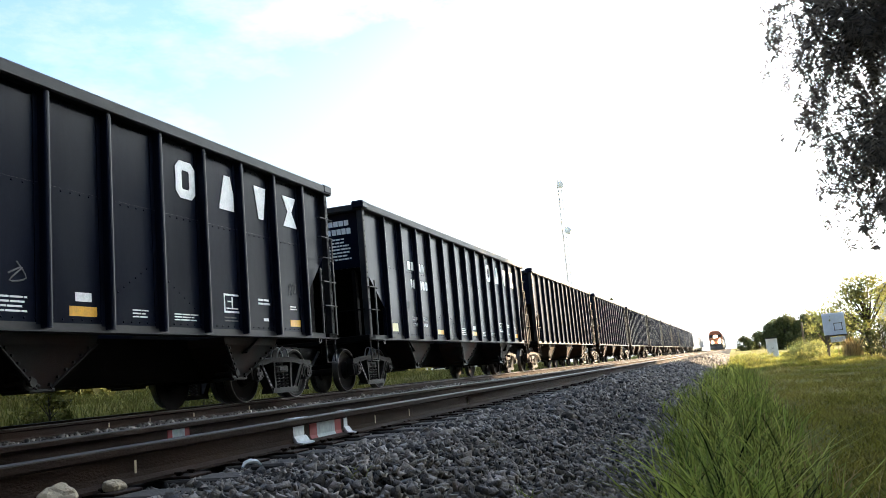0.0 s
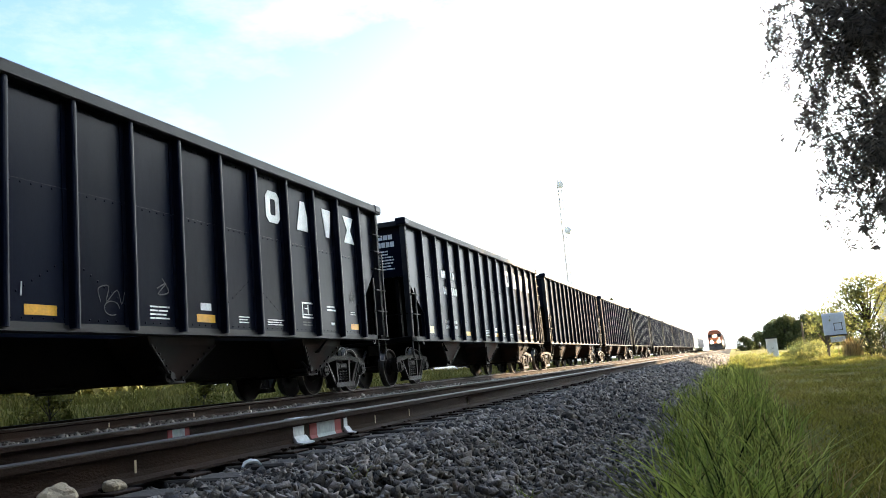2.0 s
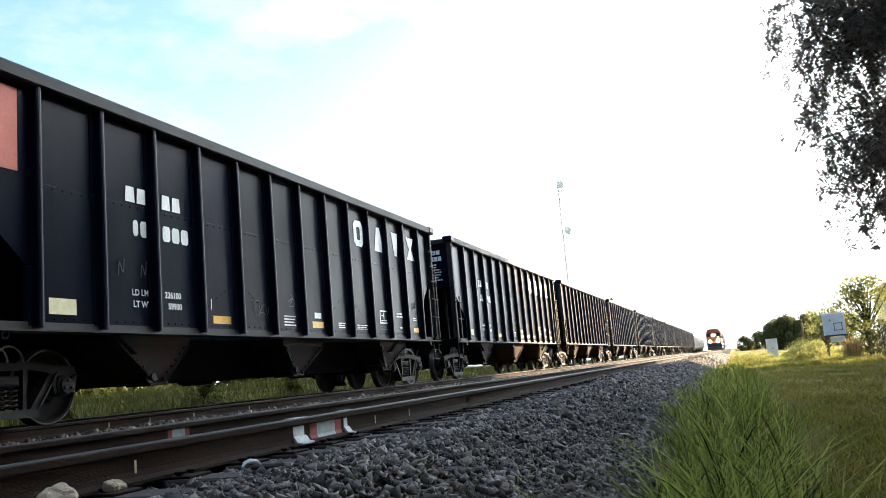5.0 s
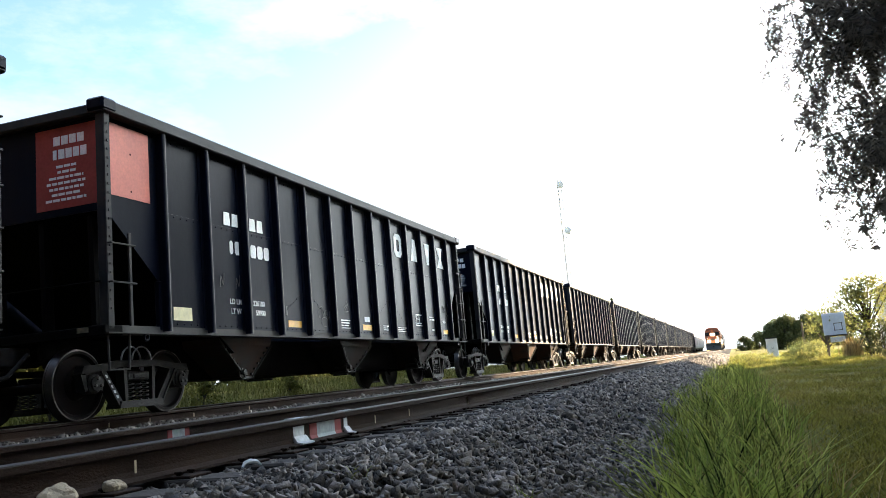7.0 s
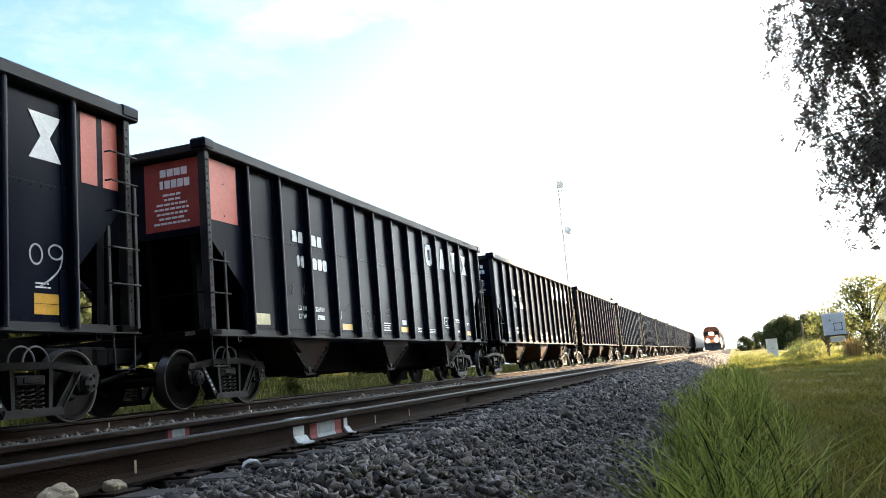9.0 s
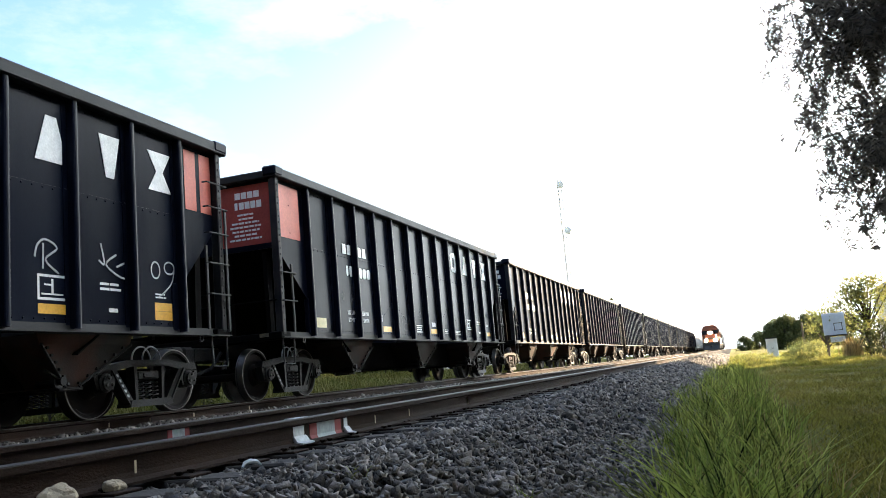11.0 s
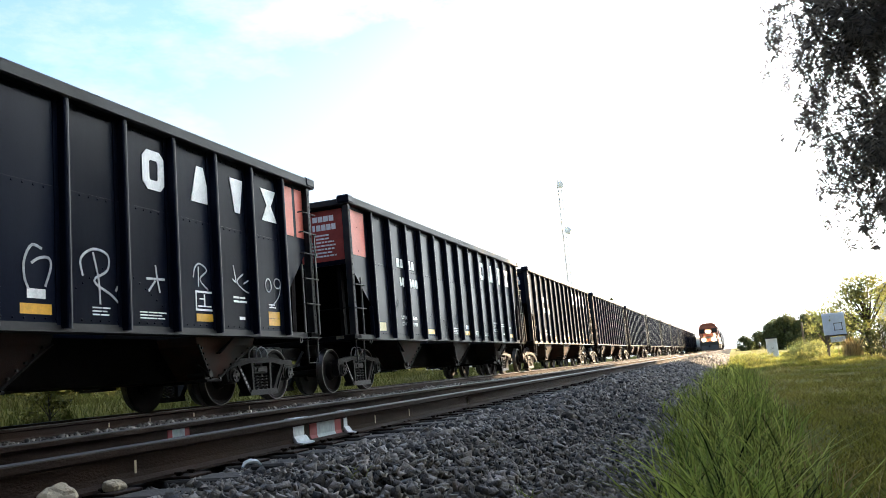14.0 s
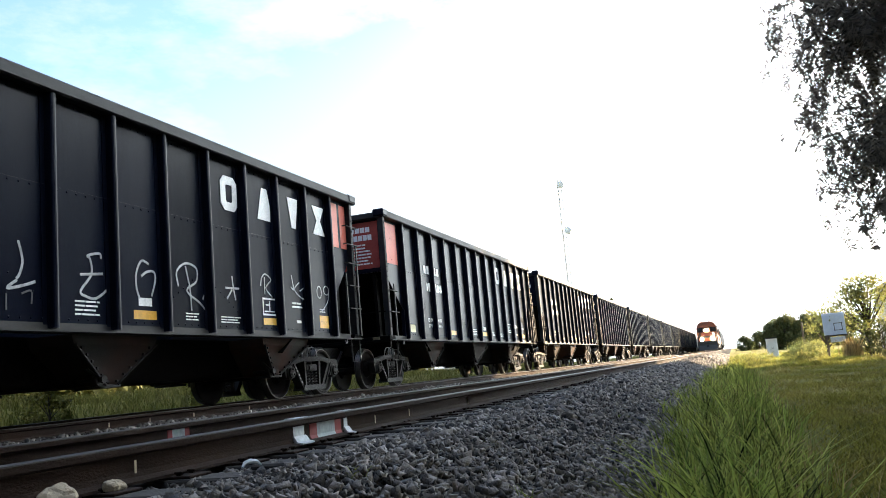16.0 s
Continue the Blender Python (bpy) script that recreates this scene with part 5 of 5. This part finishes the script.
def verge():
    n = 30000
    x = -11.6 - 4.5 * rng.random(n) ** 1.3
    y = 6 + 62 * rng.random(n) ** 1.4
    h = rng.uniform(0.22, 0.48, n) * (0.85 + 0.25 * np.sin(y * 0.9) * np.sin(x * 1.4 + y * 0.35))
    ob = new("verge_grass", blades("verge_grass", np.stack([x, y, level(x) - 0.03], 1), h, 0.018, 0.6, M["verge"]))
    tagged(ob, "rough green verge grass beyond the train", "grass", kind="stuff")


overhang_tree()
# unseen trees, added to cast the foreground shade and block sky light
shade = crown_tree(13.8, 24, -0.8, 17, 4.8, "leaf", 22000, 0.50, label="broad tree added out of view to shade the train and lawn", group="shade trees", low=0.12)
for x, y, turn in ((13.6, 31.5, 70), (18.5, 29, 15), (14, 7, 160), (13, -7, 260), (3, -8.5, 310), (-15, -9, 30), (-5, -24, 100), (9, -17, 170), (-17, 1, 230), (-18, -20, 75), (14, 42, 110), (12.6, 12.5, 350), (10.5, 0.5, 20), (8.2, -6.5, 205), (-5.5, -11.5, 290), (-11, -15, 140), (-20, -8, 320)):
    copy_thing(shade, pose(x, y, -0.8, 0, 0, turn))
# more unseen trees, high-crowned so the sun passes under to the lawn
high = crown_tree(14, 38.5, -0.8, 17, 4.6, "leaf", 20000, 0.50, label="tall high-crowned tree added out of view for its shade", group="shade trees", low=0.5)
for x, y, turn in ((13.9, 45, 200), (13.5, 50.5, 285), (19, 43, 55)):
    copy_thing(high, pose(x, y, -0.8, 0, 0, turn))
hedge = crown_tree(-25, 8, 0.1, 7.5, 3.6, "copse", 9000, 0.42, label="dense tree in the row beyond the train", group="tree row beyond the train", low=0.02)
for i in range(11):
    copy_thing(hedge, pose(-25 - 2 * math.sin(i * 2.1), 13.5 + 5.2 * i, 0.1, 0, 0, 50 * i))
for x, y, h, r in ((6.6, 152, 4.6, 2.0), (7.6, 156, 5.2, 2.3), (8.9, 151, 5.6, 2.6), (10.3, 156, 5.8, 2.6), (11.9, 151, 5.7, 2.7), (13.4, 156, 5.6, 2.6), (15.2, 152, 5.2, 2.6), (17.8, 156, 5.4, 2.8)):
    crown_tree(x, y, -0.9, h, r, "copse", 8000, 0.32, label="rounded dark green tree in a distant clump", group="distant trees", low=0.08)
for x, y, h, r in ((3.0, 215, 3.6, 1.8), (6.5, 225, 4.6, 2.2), (-34, 320, 8, 6), (-52, 340, 9, 6), (24, 260, 7, 5), (32, 240, 8, 5)):
    crown_tree(x, y, -1.0, h, r, "copse", 2500, 0.5, label="low tree on the horizon", group="distant trees", low=0.08)
crown_tree(-19.2, 150, -0.7, 12.2, 1.1, "copse", 1500, 0.30, label="slim tall tree rising just above the train", low=0.5)
crown_tree(6.6, 46.5, -0.8, 4.2, 2.0, "bush", 4600, 0.15, label="open-branched small tree with olive leaves", low=0.35)
crown_tree(4.9, 50.0, -0.8, 3.0, 1.2, "bush", 1500, 0.14, label="small leafy tree behind the board", low=0.3)
for x, y, h, r in ((3.2, 44, 0.42, 0.7), (3.9, 47, 0.6, 0.8), (1.6, 52, 0.4, 0.9), (4.5, 52, 0.9, 0.9), (3.6, 57, 0.6, 0.9), (4.6, 62, 1.0, 1.1), (1.0, 48, 0.35, 0.8), (5.6, 70, 1.1, 1.4), (0.6, 60, 0.4, 0.9)):
    crown_tree(x, y, -0.75, h, r, "bush", 1500, 0.10, "shrub", "low weedy shrub lit by the sun", "shrub", "low shrubs", low=0.05)
for x, y, h, r in ((6.1, 43.9, 1.3, 0.6), (6.7, 43.6, 1.7, 0.7), (7.4, 43, 1.9, 0.8)):
    crown_tree(x, y, -0.8, h, r, "copse", 900, 0.12, "shrub", "dark tangled undergrowth below the small tree", "shrub", low=0.05)
for x, y, h in ((-11.8, 12.2, 0.9), (-12.2, 17.5, 0.75), (-12.4, 22.0, 0.8)):
    crown_tree(x, y, -0.28, h, 0.38, "verge", 1100, 0.085, "weed", "tall leafy weed in the verge", "weed", "verge weeds", low=0.1)
for x, y, h in ((-1.55, 3.25, 0.10), (-1.0, 3.9, 0.13), (-0.9, 6.6, 0.12), (-1.1, 8.2, 0.12), (-1.45, 4.9, 0.08), (-0.75, 5.4, 0.16), (-0.8, 10.5, 0.15)):
    n = 16
    w = new("weed", blades("weed", np.stack([x + rng.normal(0, 0.03, n), y + rng.normal(0, 0.03, n), np.full(n, float(bed_z(x)) - 0.02)], 1), rng.uniform(0.5, 1.2, n) * h, 0.008, 0.9, M["grass"]))
    tagged(w, "small green weed sprouting through the ballast", "weed", "ballast weeds", "stuff")
tall_grass()
lawn()
meadow()
verge()
n = 420
dx = rng.normal(0, 0.17, n)
stalks = new("dry_brush", blades("dry_brush", np.stack([5.25 + dx, 43.2 + rng.normal(0, 0.4, n), np.full(n, -0.8)], 1), rng.uniform(0.5, 1.4, n), 0.03, 0.3, M["dry"]))
tagged(stalks, "clump of tall dry tan brush", "dry brush", kind="stuff")

# ---------------------------------------------------------------- things along the lawn and far off


def relay_cabinet():
    c = tagged(new("relay_cabinet"), "pale grey trackside relay cabinet with a dark cap", "cabinet")
    part("plinth", Geo().box(-0.37, 0.37, -0.35, 0.35, -0.12, 0.06, 0.01), M["rock"], c, "concrete plinth")
    part("body", Geo().box(-0.33, 0.33, -0.30, 0.30, 0.06, 1.28, 0.015), M["grey"], c)
    part("cap", Geo().prism([(-0.38, 1.28), (0.38, 1.28), (0.34, 1.35), (-0.34, 1.35)], -0.36, 0.36, "y"), M["roof"], c, "dark overhanging cap")
    for s in (-1, 1):
        d = part("door", Geo().box(min(s * 0.01, s * 0.31), max(s * 0.01, s * 0.31), -0.312, -0.30, 0.10, 1.24, 0.004), M["grey"], c)
        part("handle", Geo().box(s * 0.05 - 0.012, s * 0.05 + 0.012, -0.34, -0.312, 0.6, 0.75, 0.004), M["steel"], d)
    c.matrix_basis = pose(2.54, 60, -0.68, 0, 0, 3)


def hoop_board():
    b = tagged(new("backboard"), "weathered pale blue backboard with a dark square on posts", "backboard")
    part("panel", Geo().box(-0.5, 0.5, -0.02, 0.02, 1.22, 2.28, 0.008), M["board"], b)
    g = Geo()
    for x0, x1, z0, z1 in ((-0.02, 0.36, 1.76, 1.79), (-0.02, 0.36, 1.42, 1.45), (-0.02, 0.01, 1.45, 1.76), (0.33, 0.36, 1.45, 1.76)):
        g.box(x0, x1, -0.026, -0.02, z0, z1)
    part("square", g, M["roof"], b, "dark square outline")
    part("rim_bar", Geo().box(-0.42, 0.55, -0.10, -0.03, 1.15, 1.22, 0.01), M["roof"], b)
    part("lower_panel", Geo().box(-0.25, 0.42, -0.02, 0.02, 0.86, 1.12, 0.008), M["board"], b)
    for x in (-0.40, 0.44):
        part("post", Geo().box(x - 0.035, x + 0.035, 0.02, 0.09, -0.1, 2.1, 0.01), M["timber"], b, "dark timber post")
    b.matrix_basis = pose(4.86, 45, -0.8, 0, 0, -4)


def timber_post(x, y, z, h, label):
    p = tagged(new("timber_post"), label, "post")
    part("pole", Geo().tube([(0, 0, -0.3), (0, 0, h)], [0.16, 0.11], 10), M["timber"], p, smooth=True)
    part("cap", Geo().lathe([(h, 0.13), (h + 0.05, 0.13), (h + 0.08, 0.05)], "z", n=10), M["roof"], p)
    p.matrix_basis = pose(x, y, z)


def radio_mast():
    """A slender lattice mast with two drum aerials, beyond the train."""
    m = tagged(new("radio_mast"), "slender pale lattice radio mast with two drum aerials", "radio mast")
    h, w = 27.5, 0.33
    for i in range(3):
        a = 2 * math.pi * i / 3
        part("mast_leg", Geo().tube([(w * math.cos(a), w * math.sin(a), -0.2), (w * math.cos(a), w * math.sin(a), h)], 0.05, 6), M["steel"], m)
    g = Geo()
    for j in range(50):
        z = 0.55 * j
        for i in range(3):
            a, b = 2 * math.pi * i / 3, 2 * math.pi * (i + 1) / 3
            if j % 2:
                a, b = b, a
            g.tube([(w * math.cos(a), w * math.sin(a), z), (w * math.cos(b), w * math.sin(b), z + 0.55)], 0.03, 4)
    part("lattice", g, M["steel"], m)
    for z, x in ((26.6, 0.35), (19.7, 0.75)):
        d = part("drum_aerial", Geo().lathe([(-0.42, 0.30), (-0.36, 0.50), (0.10, 0.50), (0.36, 0.26), (0.5, 0.1)], "y", (x, -0.4, z), 24), M["grey"], m, "grey drum aerial", smooth=True)
        part("bracket", Geo().box(0.0, x, -0.25, -0.15, z - 0.05, z + 0.05), M["steel"], d)
    m.matrix_basis = pose(-20.95, 120, -0.6)


def shed():
    s = tagged(new("shed"), "grey sided outbuilding with a dark roof", "outbuilding")
    w = part("wall", Geo().box(0, 6, 0, 7, -0.2, 4.6), M["siding"], s)
    for j in range(15):
        part("board", Geo().prism([(-0.002, 0.3 * j), (-0.002, 0.3 * j + 0.29), (-0.012, 0.3 * j + 0.29), (-0.03, 0.3 * j)], 0.0, 6.0, "x"), M["siding"], w)
    part("roof", Geo().prism([(-0.4, 4.55), (6.4, 4.55), (3.0, 6.4)], -0.4, 7.4, "y"), M["roof"], s, "dark shingle roof")
    s.matrix_basis = pose(11.62, 70, -0.75)


relay_cabinet()
hoop_board()
shed()
timber_post(7.95, 105, -0.9, 3.3, "short weathered timber pole near the trees")
radio_mast()


# ---------------------------------------------------------------- movement
def train_y(t):
    """How far the hopper train has gone."""
    return 0.055 + 1.2848 * t - 0.01154 * t * t


def engine_y(t):
    return 212.0 - 4.7 * t


def turn_wheels(thing, path, sign, n):
    steps = [16.0 * i / n for i in range(n + 1)]
    for o in thing.children_recursive:
        if o.name.startswith("wheelset"):
            at = o.location.copy()
            walk(o, [(t, pose(*at, -sign * math.degrees((path(t) - path(0)) / 0.457))) for t in steps])


def motions():
    times = [0.5 * i for i in range(33)]
    for car, k in cars + pales:
        walk(car, [(t, pose(FAR_X, train_y(t) + PITCH_Y * k, 0)) for t in times])
        turn_wheels(car, train_y, 1, 64)
    for i, eng in enumerate((eng1, eng2)):
        walk(eng, [(t, pose(NEAR_X, engine_y(t) + 22.4 * i, 0)) for t in times])
        turn_wheels(eng, engine_y, 1, 120)
    for i, c in enumerate(coal):
        walk(c, [(t, pose(NEAR_X, engine_y(t) + 45.6 + PITCH_Y * i, 0)) for t in times])
        turn_wheels(c, engine_y, 1, 120)


stones()
motions()
